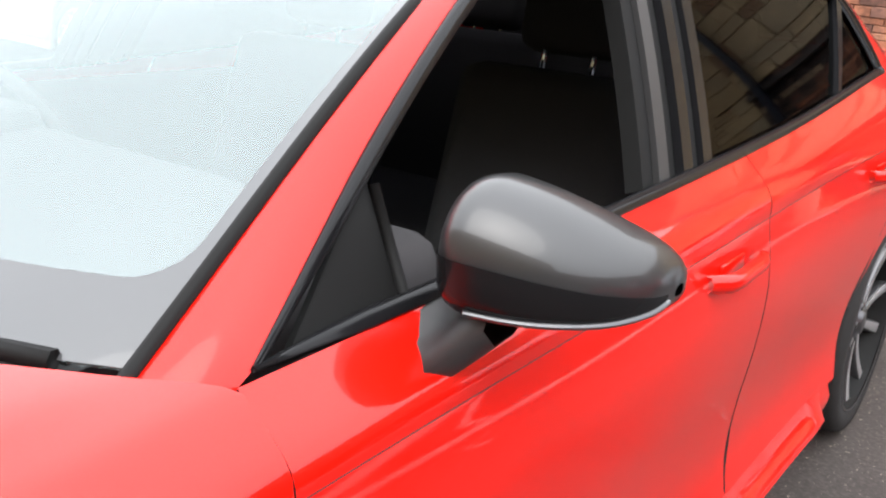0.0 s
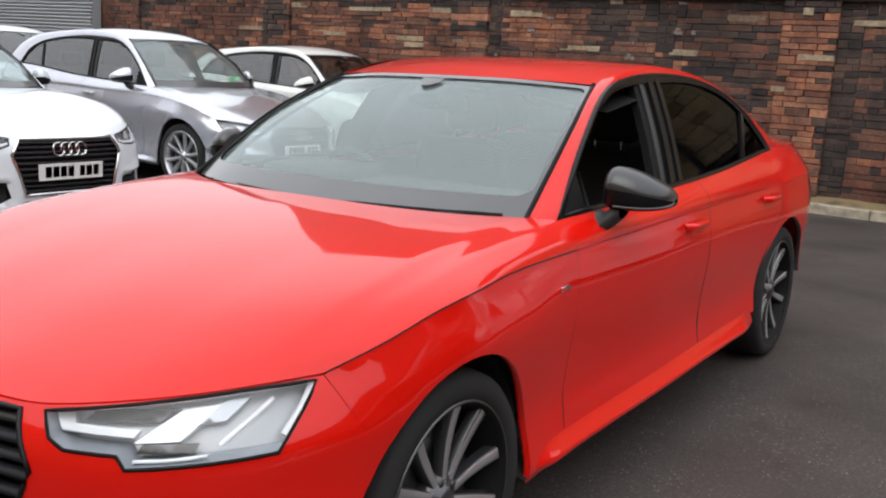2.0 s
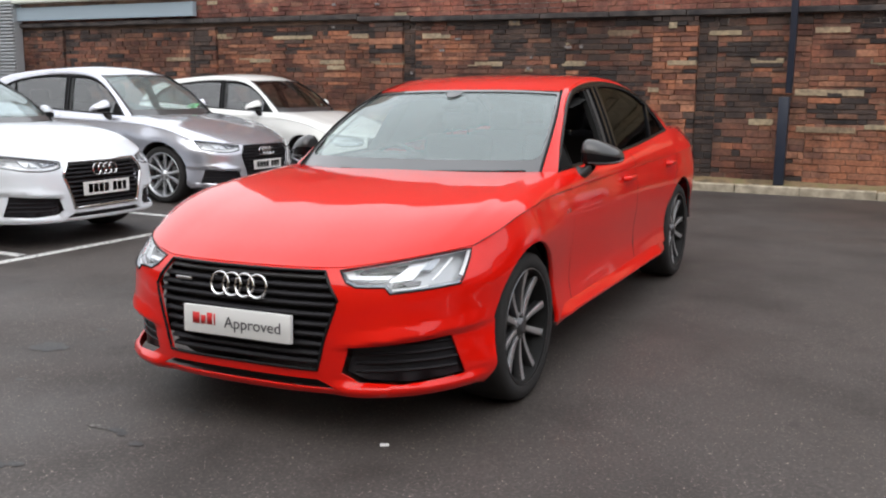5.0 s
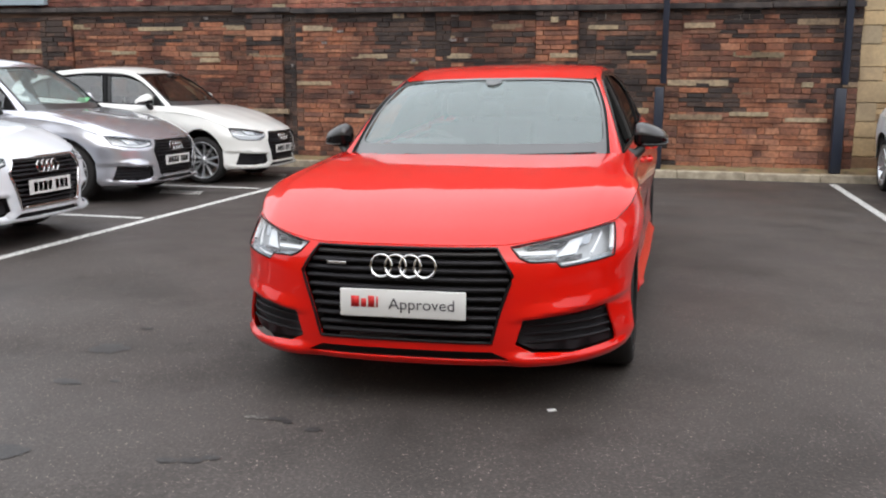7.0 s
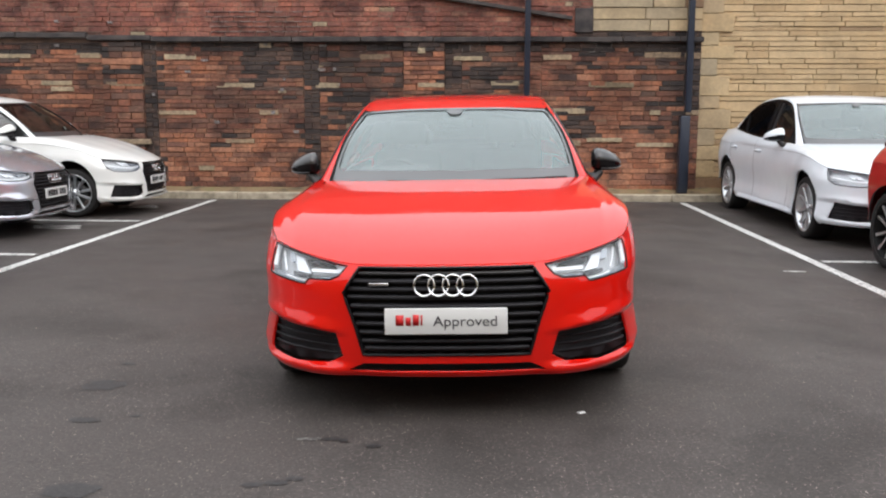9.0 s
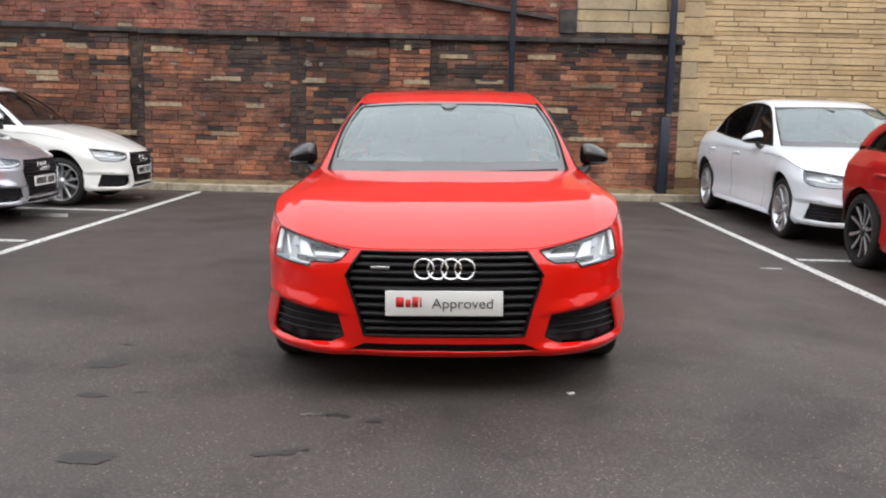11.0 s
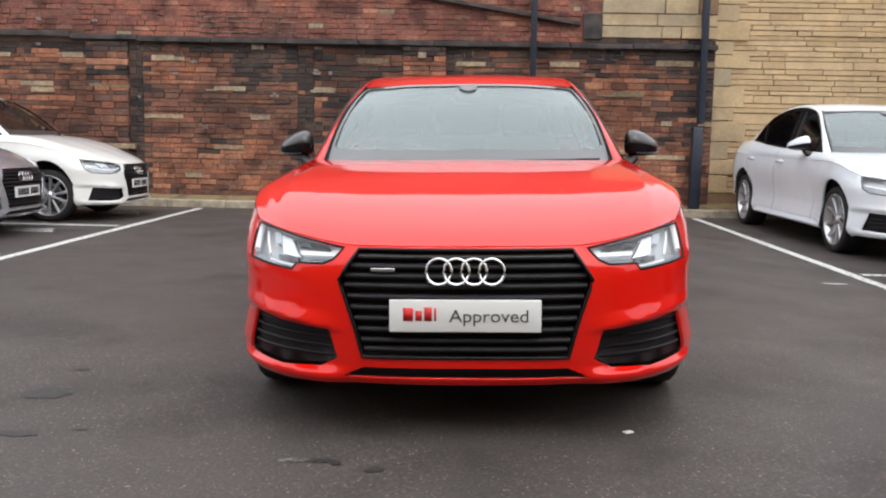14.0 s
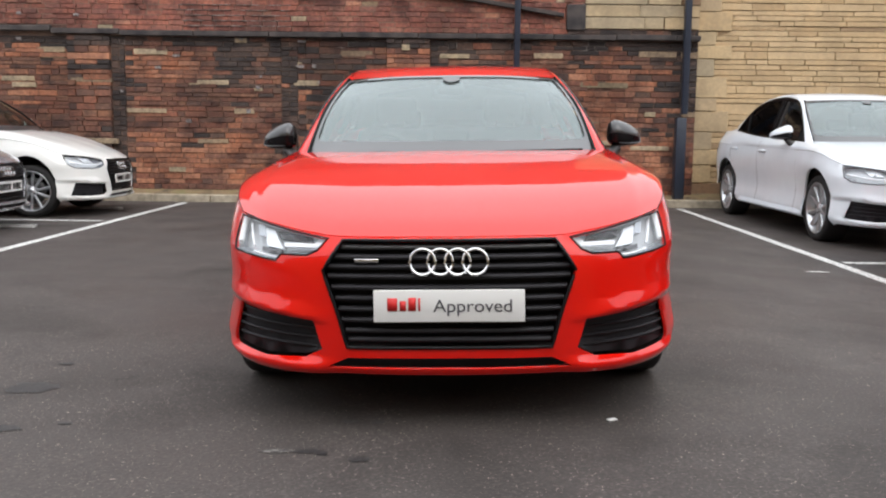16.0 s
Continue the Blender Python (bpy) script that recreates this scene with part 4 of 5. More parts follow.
    def interior(self):
        put = self.put
        def seat(x, y, name):
            s = put(name, box(.50, .50, .14, pose(x, y, .52, 6), .045), CLOTH, None, "black upholstered car seat")
            put("backrest", box(.48, .13, .58, pose(x, y + .27, .78, -16), .05), CLOTH, s)
            put("headrest", box(.26, .09, .17, pose(x, y + .395, 1.175, -10), .04), CLOTH, s)
            for dx in (-.06, .06):
                put("headrest_post", tube([(x + dx, y + .35, 1.02), (x + dx, y + .375, 1.13)], .007, 6), CHROME, s)
        seat(.33, 2.46, "seat")
        seat(-.36, 2.42, "seat")
        b = put("rear_bench", box(1.24, .48, .15, pose(0, 3.15, .53, 5), .045), CLOTH)
        put("backrest", box(1.24, .13, .55, pose(0, 3.42, .80, -18), .05), CLOTH, b)
        for x in (-.36, .36):
            hr = put("headrest", box(.26, .08, .13, pose(x, 3.555, 1.13, -12), .035), CLOTH, b)
            for dx in (-.05, .05):
                put("headrest_post", tube([(x + dx, 3.52, 1.02), (x + dx, 3.545, 1.09)], .006, 6), CHROME, b)
        put("dashboard", join(box(1.36, .50, .22, pose(0, 1.70, .84, 4), .05), box(.42, .26, .06, pose(-.37, 1.78, .965, 3), .025)), CLOTH)
        st = put("steering_wheel", tube([(-.37 + .18 * math.cos(a), 1.99 - .07 * math.sin(a), .87 + .165 * math.sin(a)) for a in [2 * math.pi * k / 32 for k in range(32)]], .015, 8, True), CLOTH)
        put("wheel_boss", box(.16, .05, .12, pose(-.37, 1.97, .87, 20), .02), CLOTH, st)
        put("cabin_floor", join(box(1.40, 2.6, .04, pose(0, 2.6, .34)), box(.02, 2.1, .62, pose(.755, 2.80, .63)), box(.02, 2.1, .62, pose(-.755, 2.80, .63)), box(1.3, .02, .6, pose(0, 3.62, .7)), box(1.34, .03, .66, pose(0, 3.985, .762))), CARPET)
        hl = [(0, 2.05, 1.325), (0, 2.5, 1.390), (0, 3.3, 1.365)]
        head = loft([[(-.63, p[1] + .08, p[2] - .085) for p in hl], hl, [(.63, p[1] + .08, p[2] - .085) for p in hl]], 10, 12)
        put("parcel_shelf", box(1.25, .45, .03, pose(0, 3.72, 1.02, -3), .01), CLOTH)
        put("headlining", head, SAIL)
        mr = put("rear_view_mirror", box(.22, .03, .065, pose(0, 2.03, 1.245, 12), .015), GLOSSBLACK)
        put("sensor_cover", box(.15, .10, .05, pose(0, 1.945, 1.272, 30), .02), GLOSSBLACK, mr)

    def running(self):
        w = self.warp
        for sgn in (1, -1):
            for y, z in ((.868, .327), (3.725, .332 + lift(3.69))):
                p = w(Vector(((.757 if y < 2 else .762) * sgn, y, z)))
                if not self.hero:
                    p.z = .327 * self.wheel_size
                add_wheel(self.root, pose(p.x, p.y, p.z, 0, 0, 0 if sgn > 0 else 180) @ Matrix.Scale(self.wheel_size, 4), self.style)


def anchor(pairs, wide=1.0, high=1.0, level=0.0, crown=0.0, nose=0.0):
    """A warp of the family body: stretches of its length, its width and its height."""
    def f(p):
        y = lerp(pairs, p.y) if pairs else p.y
        return Vector((p.x * wide, y, p.z * high + crown * max(0.0, p.z - .93) - level * lift(p.y) * 0.9 - nose * ease01((1.45 - p.y) / 1.1) * min(1.0, p.z / .5)))
    return f


def car(name, label, colour, m, pairs=(), wide=1.0, high=1.0, level=1.0, crown=0.0, nose=0.0, **kw):
    root = new(name)
    root.empty_display_size = 0.2
    tagged(root, label, "car")
    Body(root, colour, anchor(list(pairs), wide, high, level, crown, nose), **kw)
    root.matrix_world = m
    return root

# ---- setting materials ----
ASPHALT = mat("asphalt", (0.05, 0.05, 0.05), 0.8)
patch = grain(ASPHALT, 0.35, 5.0)
fine = grain(ASPHALT, 75.0, 3.0)
spots = grain(ASPHALT, 2.3, 3.0)
tone = ramp(ASPHALT, patch, [(0.3, (0.0590, 0.0500, 0.0462)), (0.7, (0.0690, 0.0590, 0.0545))])
speck = ramp(ASPHALT, fine, [(0.34, (0.7, 0.7, 0.7)), (0.58, (1.0, 1.0, 1.0)), (0.72, (1.7, 1.66, 1.6))])
tone = mix(ASPHALT, 1.0, tone, speck, "MULTIPLY")
chips = ramp(ASPHALT, grain(ASPHALT, 100.0, 1.0), [(0.69, (1, 1, 1)), (0.75, (5.5, 5.3, 5.0))])
tone = mix(ASPHALT, 1.0, tone, chips, "MULTIPLY")
oil = ramp(ASPHALT, spots, [(0.60, (1, 1, 1)), (0.72, (0.74, 0.73, 0.72))])
tone = mix(ASPHALT, 1.0, tone, ramp(ASPHALT, grain(ASPHALT, 1.0, 6.0), [(0.50, (1, 1, 1)), (0.66, (0.68, 0.67, 0.66))]), "MULTIPLY")
tone = mix(ASPHALT, 1.0, tone, ramp(ASPHALT, grain(ASPHALT, 6.0, 3.0), [(0.68, (1, 1, 1)), (0.74, (0.72, 0.72, 0.73))]), "MULTIPLY")
link(ASPHALT, mix(ASPHALT, 1.0, tone, oil, "MULTIPLY"), bsdf(ASPHALT).inputs["Base Color"])
damp = ramp(ASPHALT, grain(ASPHALT, 0.8, 4.0), [(0.35, (0.48, 0.48, 0.48)), (0.65, (0.75, 0.75, 0.75))])
link(ASPHALT, damp, bsdf(ASPHALT).inputs["Roughness"])
bsdf(ASPHALT).inputs["Specular IOR Level"].default_value = 0.35
bump(ASPHALT, fine, 0.5, 0.004)

LINEPAINT = mat("line_paint", (0.55, 0.55, 0.53), 0.7)
worn = ramp(LINEPAINT, grain(LINEPAINT, 35.0, 6.0), [(0.36, (0.12, 0.12, 0.12)), (0.48, (0.62, 0.62, 0.60))])
link(LINEPAINT, worn, bsdf(LINEPAINT).inputs["Base Color"])

KERB = mat("kerb_stone", (0.38, 0.34, 0.27), 0.85)
link(KERB, ramp(KERB, grain(KERB, 9.0, 8.0), [(0.3, (0.22, 0.19, 0.14)), (0.7, (0.48, 0.41, 0.31))]), bsdf(KERB).inputs["Base Color"])
bump(KERB, grain(KERB, 60.0), 0.4, 0.006)
VERGE = mat("mossy_verge", (0.12, 0.09, 0.05), 0.95)
link(VERGE, ramp(VERGE, grain(VERGE, 5.0, 8.0), [(0.3, (0.09, 0.07, 0.04)), (0.5, (0.22, 0.15, 0.08)), (0.7, (0.16, 0.15, 0.06))]), bsdf(VERGE).inputs["Base Color"])
bump(VERGE, grain(VERGE, 40.0), 0.6, 0.02)


def masonry(name, stops, soot_lo, soot_hi, soot, mottle=1.0, speckle=1.0):
    """Stones each of a tone of their own, with soot in patches."""
    m = mat(name, (0.3, 0.2, 0.15), 0.9)
    geo, obj = node(m, "ShaderNodeNewGeometry"), node(m, "ShaderNodeObjectInfo")
    add = m.node_tree.nodes.new("ShaderNodeMath")
    add.operation = "ADD"
    link(m, geo.outputs["Random Per Island"], add.inputs[0])
    link(m, obj.outputs["Random"], add.inputs[1])
    fr = m.node_tree.nodes.new("ShaderNodeMath")
    fr.operation = "FRACT"
    link(m, add.outputs[0], fr.inputs[0])
    base = ramp(m, fr.outputs[0], stops)
    base = mix(m, speckle, base, ramp(m, grain(m, 22.0, 8.0), [(0.3, (0.6, 0.6, 0.6)), (0.7, (1.25, 1.2, 1.15))]), "MULTIPLY")
    base = mix(m, mottle, base, ramp(m, grain(m, 3.0, 7.0), [(0.36, (0.42, 0.40, 0.42)), (0.5, (0.95, 0.93, 0.92)), (0.66, (1.35, 1.25, 1.15))]), "MULTIPLY")
    stain = ramp(m, grain(m, 0.75, 7.0), [(soot_lo, (1, 1, 1)), (soot_hi, soot)])
    link(m, mix(m, 1.0, base, stain, "MULTIPLY"), bsdf(m).inputs["Base Color"])
    bump(m, grain(m, 45.0, 6.0), 0.6, 0.012)
    return m


BRICK = masonry("old_brick", [(0.0, (0.108, 0.058, 0.046)), (0.25, (0.170, 0.078, 0.055)), (0.5, (0.221, 0.093, 0.063)), (0.72, (0.154, 0.086, 0.066)), (0.88, (0.268, 0.132, 0.083)), (1.0, (0.103, 0.063, 0.055))], 0.48, 0.66, (0.5, 0.46, 0.46), 0.9)
ORANGEBRICK = masonry("orange_brick", [(0.0, (0.258, 0.107, 0.064)), (0.3, (0.340, 0.144, 0.083)), (0.6, (0.278, 0.126, 0.081)), (0.85, (0.391, 0.191, 0.120)), (1.0, (0.175, 0.088, 0.069))], 0.54, 0.72, (0.5, 0.46, 0.46), 0.8)
QUOIN = masonry("grey_buff_quoin", [(0.0, (0.410, 0.315, 0.199)), (0.3, (0.470, 0.358, 0.214)), (0.6, (0.380, 0.310, 0.209)), (0.86, (0.500, 0.377, 0.218)), (0.94, (0.260, 0.162, 0.095)), (1.0, (0.240, 0.153, 0.095))], 0.56, 0.78, (0.65, 0.62, 0.58), 0.3, 0.35)
PLUMBRICK = masonry("plum_brick", [(0.0, (0.206, 0.079, 0.064)), (0.5, (0.278, 0.107, 0.078)), (0.9, (0.227, 0.102, 0.083)), (1.0, (0.371, 0.186, 0.129))], 0.52, 0.68, (0.3, 0.28, 0.3))
BLUEBRICK = masonry("dark_brick", [(0.0, (0.034, 0.028, 0.028)), (0.5, (0.055, 0.042, 0.039)), (0.85, (0.085, 0.058, 0.05)), (1.0, (0.13, 0.08, 0.062))], 0.5, 0.7, (0.6, 0.6, 0.6), 0.8)
PALESTONE = masonry("pale_sandstone", [(0.0, (0.34, 0.28, 0.19)), (0.5, (0.44, 0.36, 0.25)), (1.0, (0.25, 0.18, 0.12))], 0.50, 0.70, (0.4, 0.38, 0.36), 0.4)
BUFF = masonry("buff_stone", [(0.0, (0.440, 0.320, 0.180)), (0.35, (0.530, 0.392, 0.233)), (0.7, (0.480, 0.344, 0.195)), (0.93, (0.420, 0.296, 0.166)), (0.97, (0.270, 0.191, 0.123)), (1.0, (0.300, 0.201, 0.123))], 0.62, 0.8, (0.7, 0.66, 0.62), 0.2, 0.3)
MORTAR = mat("sooty_mortar", (0.06, 0.05, 0.045), 0.95)
link(MORTAR, ramp(MORTAR, grain(MORTAR, 3.0, 8.0), [(0.35, (0.095, 0.062, 0.050)), (0.7, (0.24, 0.150, 0.105))]), bsdf(MORTAR).inputs["Base Color"])
BUFFMORTAR = mat("buff_mortar", (0.20, 0.15, 0.09), 0.95)
link(BUFFMORTAR, ramp(BUFFMORTAR, grain(BUFFMORTAR, 8.0, 8.0), [(0.35, (0.15, 0.108, 0.062)), (0.7, (0.25, 0.195, 0.115))]), bsdf(BUFFMORTAR).inputs["Base Color"])
STUCCO = mat("buff_stucco", (0.20, 0.15, 0.09), 0.95)
link(STUCCO, ramp(STUCCO, grain(STUCCO, 8.0, 8.0), [(0.35, (0.22, 0.16, 0.09)), (0.7, (0.34, 0.27, 0.16))]), bsdf(STUCCO).inputs["Base Color"])
LIME = mat("lime_fleck", (0.26, 0.24, 0.24), 0.9)
link(LIME, ramp(LIME, grain(LIME, 30.0, 6.0), [(0.36, (0.10, 0.085, 0.08)), (0.64, (0.30, 0.27, 0.265))]), bsdf(LIME).inputs["Base Color"])
POINTING = mat("pale_pointing", (0.36, 0.33, 0.31), 0.9)
link(POINTING, ramp(POINTING, grain(POINTING, 12.0, 6.0), [(0.42, (0.10, 0.08, 0.07)), (0.66, (0.30, 0.27, 0.25))]), bsdf(POINTING).inputs["Base Color"])
LEDGE_AND_RECESS = mat("sooty_ledge_and_recess", (0.05, 0.045, 0.045), 0.9)
link(LEDGE_AND_RECESS, ramp(LEDGE_AND_RECESS, grain(LEDGE_AND_RECESS, 6.0, 8.0), [(0.3, (0.022, 0.02, 0.022)), (0.7, (0.085, 0.07, 0.065))]), bsdf(LEDGE_AND_RECESS).inputs["Base Color"])
POST = mat("navy_post_paint", (0.018, 0.024, 0.040), 0.4)
CLADDING = mat("grey_cladding", (0.42, 0.44, 0.46), 0.45, 0.3)
BLUEBAND = mat("blue_grey_fascia", (0.30, 0.37, 0.42), 0.5)
PALEBAND = mat("pale_fascia", (0.66, 0.68, 0.62), 0.5)


# ---- ground ----
def ease(t):
    t = max(0.0, min(1.0, t))
    return t * t * (3 - 2 * t)


def ground_z(x, y):
    """The tarmac: level, but for a slight fall under the middle car."""
    w = ease((3.0 - abs(x)) / 1.9) * ease((y + 2.0) / 2.2) * ease((8.6 - y) / 3.0)
    return w * (0.0205 * x + TILT * max(0.0, min(3.4, y - 0.87)))


def spread(a, b, step, far):
    n = int((b - a) / step)
    return [-f for f in reversed(far)] + [a + i * step for i in range(n + 1)] + far


gx, gy = spread(-12, 9, 0.25, [20, 50, 140, 500]), spread(-9, 12, 0.25, [20, 50, 140, 500])
ground = new("ground", made("ground", grid([[(x, y, ground_z(x, y)) for x in gx] for y in gy][::1]), ASPHALT))
ground.data.flip_normals()
tagged(ground, "dark speckled asphalt of a car park, damp in patches", "ground", kind="structure")


def painted_line(x0, y0, x1, y1, w=0.09):
    n = max(2, int(math.hypot(x1 - x0, y1 - y0) / 0.25))
    d = Vector((x1 - x0, y1 - y0, 0)).normalized()
    s = Vector((-d.y, d.x, 0)) * w / 2
    rows = []
    for i in range(n + 1):
        p = Vector((x0 + (x1 - x0) * i / n, y0 + (y1 - y0) * i / n, 0))
        z = ground_z(p.x, p.y)
        rows.append([p + s + Vector((0, 0, z - .004)), p + s + Vector((0, 0, z + .004)), p - s + Vector((0, 0, z + .004)), p - s + Vector((0, 0, z - .004))])
    ob = new("bay_line", made("bay_line", grid(rows), LINEPAINT, False))
    return tagged(ob, "worn white painted parking bay line on asphalt", "road marking", "bay lines", "structure")


painted_line(-3.88, -3.0, -3.80, 9.75)
painted_line(3.13, -3.0, 3.10, 9.75)
for y in (0.0, 2.2, 4.46, 7.08):
    painted_line(-3.95, y, -8.6, y + .05)
for y in (0.0, 2.2, 4.46):
    painted_line(3.2, y, 8.0, y)
for x, y in ((-4.35, 6.35), (-4.25, 8.6)):
    for k in range(3):
        painted_line(x - .05 * k, y + .12 * k, x - .55 - .05 * k, y + .02 + .12 * k, .045)

STAIN = mat("oil_stain", (0.03, 0.028, 0.028), 0.55)
link(STAIN, ramp(STAIN, grain(STAIN, 75.0, 3.0), [(0.36, (0.018, 0.017, 0.018)), (0.60, (0.034, 0.031, 0.030)), (0.74, (0.075, 0.07, 0.068))]), bsdf(STAIN).inputs["Base Color"])
SCUFF = mat("pale_scuff", (0.12, 0.11, 0.10), 0.85)
link(SCUFF, ramp(SCUFF, grain(SCUFF, 60.0, 5.0), [(0.42, (0.06, 0.054, 0.05)), (0.6, (0.17, 0.16, 0.15))]), bsdf(SCUFF).inputs["Base Color"])


def stain(x, y, rx, ry, material=STAIN, label="dark ragged oil stain on the asphalt"):
    """A blotch with a ragged outline lying on the tarmac."""
    n = 36
    rim = []
    for i in range(n):
        a = 2 * math.pi * i / n
        k = 1 + .38 * noise.noise((math.cos(a) * 1.6 + x * 7, math.sin(a) * 1.6 + y * 7, 3)) + .22 * noise.noise((math.cos(a) * 5 + x, math.sin(a) * 5, y))
        rim.append((x + rx * k * math.cos(a), y + ry * k * math.sin(a)))
    verts = [(x, y, ground_z(x, y) + .003)] + [(p, q, ground_z(p, q) + .003) for p, q in rim]
    ob = new("oil_stain" if material == STAIN else "scuff_mark", made("stain", (verts, [(0, 1 + i, 1 + (i + 1) % n) for i in range(n)]), material, False))
    tagged(ob, label, "stain", "stains on the tarmac", "structure")


for spot in ((-1.73, .55, .10, .075), (-1.60, .04, .07, .035), (-1.75, .94, .035, .022), (-.47, -.20, .045, .020), (-.42, -.22, .022, .020), (-.29, -.28, .034, .022),
             (-.60, -.66, .045, .025), (-.54, -.62, .035, .022), (-.68, -.68, .040, .022), (-1.31, -.74, .10, .07), (-.36, .11, .035, .020), (-.26, .10, .028, .018), (-1.40, .10, .03, .014)):
    stain(*spot)
stain(-.57, -.20, .06, .016, SCUFF, "pale scuff on the asphalt")
painted_line(2.68, 3.90, 2.86, 3.91, .035)

litter = new("litter", made("litter", box(.035, .022, .006, Matrix(), .002), PLATE))
litter.matrix_world = pose(.584, .121, ground_z(.584, .121) + .004, 0, 0, 30)
tagged(litter, "small white scrap of litter on the asphalt", "litter")

# ---- wall ----
WALL_Y, STONE_Y, LEDGE = 10.36, 10.52, 2.38


def ledge_z(x):
    """The ledge climbs a little towards the shed."""
    return LEDGE + .06 * ease((-4.8 - x) / 1.2)


rng = random.Random(7)
PIERS = [(-13.2, -12.5), (-9.35, -8.75), (-5.62, -5.0), (-1.02, -.40)]


def block(x0, x1, z0, z1, face, deep=.10, rough=.006):
    """One brick or stone: front proud by chance, edges slightly worn."""
    j = lambda: rng.uniform(-rough, rough)
    c = min(.006, (z1 - z0) * .10)
    f = face + rng.uniform(-.012, .010)
    a = [(x0 + j(), face + deep, z0), (x1 + j(), face + deep, z0), (x1 + j(), face + deep, z1), (x0 + j(), face + deep, z1)]
    b = [(a[0][0], f + c, z0), (a[1][0], f + c, z0), (a[2][0], f + c, z1), (a[3][0], f + c, z1)]
    d = [(b[0][0] + c, f, z0 + c + j() * .4), (b[1][0] - c, f, z0 + c + j() * .4), (b[2][0] - c, f, z1 - c + j() * .4), (b[3][0] + c, f, z1 - c + j() * .4)]
    faces = [(8, 9, 10, 11)] + [(4 + i, 4 + (i + 1) % 4, 8 + (i + 1) % 4, 8 + i) for i in range(4)] + [(i, (i + 1) % 4, 4 + (i + 1) % 4, 4 + i) for i in range(4)]
    return a + b + d, faces


def wall_core(name, x0, x1, y, z0, z1, material, label, thick=.45):
    ob = new(name, made(name, box(x1 - x0, thick, z1 - z0, pose((x0 + x1) / 2, y + thick / 2, (z0 + z1) / 2)), material, False))
    return tagged(ob, label, "wall", kind="structure")


wall_core("wall_north_low", -14.6, -9.2, WALL_Y + .018, 0, 3.0, MORTAR, "old soot-stained brick wall beneath a fascia board")
brick_wall = wall_core("wall_north", -9.2, 3.42, WALL_Y + .014, 0, 7.1, MORTAR, "old soot-stained wall of brick with odd pale stones")
stone_wall = wall_core("wall_east", 3.42, 7.4, STONE_Y + .018, 0, 4.7, BUFFMORTAR, "coursed buff sandstone gable wall")

# dark and orange stretches of the brickwork, as (x from, x to, z from, z to, strength)
DARK_STRETCHES = [(-2.3, -1.15, .85, 2.3, .42), (-14.6, 3.42, 2.20, 2.52, .85), (-5.05, -4.75, .1, 2.4, 1.0), (-5.66, -5.48, 1.6, 2.45, .7), (-9.35, -8.9, .5, 2.5, .9), (-3.5, -2.4, 1.6, 2.4, .75),
        (-2.6, -2.24, .2, 2.4, .95), (-1.9, -1.1, 1.7, 2.4, .55), (-.45, -.09, .1, 2.4, 1.0), (-.1, .75, .95, 2.4, .75), (1.2, 1.95, .92, 1.4, .8),
        (2.45, 3.2, .95, 2.17, .35), (3.1, 3.46, 1.4, 2.45, .9), (1.5, 3.45, 2.15, 2.5, .95), (-12.6, -12.3, .5, 2.6, .8), (-7.4, -6.9, 1.5, 2.3, .35)]
RUDDY = [(2.45, 3.15, .6, 2.0, .5), (-4.77, -3.7, 1.74, 2.12, .9), (-4.77, -2.9, .25, 1.0, .85), (-6.6, -5.65, 2.08, 2.36, .6), (-5.5, -5.05, 1.6, 2.05, .55), (-10.0, -5.65, 1.5, 2.2, .22),
         (1.75, 2.45, 1.4, 2.1, .7), (1.75, 2.5, .9, 1.4, .9), (.9, 3.1, .1, .9, .9), (.9, 1.4, 1.35, 1.55, .7), (-.95, -.42, .2, 2.3, .7), (-2.2, -1.1, .2, .9, .6)]
# long pale stones in the brickwork, as (x from, x to, foot)
LONG_STONES = [(-4.67, -4.18, 2.08), (-3.88, -3.30, 1.66), (-5.58, -4.98, 1.68), (-6.60, -6.12, 1.69), (-6.07, -5.66, 2.10), (-3.77, -3.32, .82), (-5.55, -4.92, .80),
               (-4.79, -4.21, 1.25), (-1.69, -1.22, 2.08), (-.26, .16, 2.07), (1.08, 1.50, 2.08), (2.58, 3.12, 2.11), (1.76, 2.44, 1.67), (3.18, 3.42, 2.10),
               (.30, .72, 1.70), (.88, 1.72, 1.28), (.94, 1.66, .80), (1.76, 2.28, .86), (2.50, 3.06, .79), (-9.0, -8.42, 2.13), (-7.54, -6.74, 2.10),
               (-8.28, -7.60, 1.72), (-9.95, -9.35, 1.75), (-.80, -.40, 1.67), (-2.36, -2.0, 1.66)]
SHORT_STONES = [(-3.23, -2.94, 1.25), (-4.2, -3.95, .40), (2.69, 2.85, 1.27), (3.22, 3.42, 1.27), (-3.21, -3.03, 2.26), (-2.36, -2.24, 1.92), (-2.94, -2.81, 1.58),
                (-.80, -.69, 2.17), (.32, .64, .88), (-6.0, -5.66, 2.02), (-6.45, -6.1, 1.60), (1.9, 2.05, 1.12), (-1.05, -.9, 1.3), (-1.9, -1.7, 1.05)]


FLECKS = [(-6.31, 2.65), (-6.32, 2.29), (-4.32, 1.90), (-4.05, 2.07), (-3.11, 2.31), (-2.88, 1.63), (-2.27, 1.93), (-2.24, 2.29), (-2.00, 1.71), (-2.84, 1.79), (-3.89, 1.14), (-3.01, 1.29), (-2.67, 1.00), (-2.07, 1.94), (-5.48, 2.63), (-4.87, 1.56)]


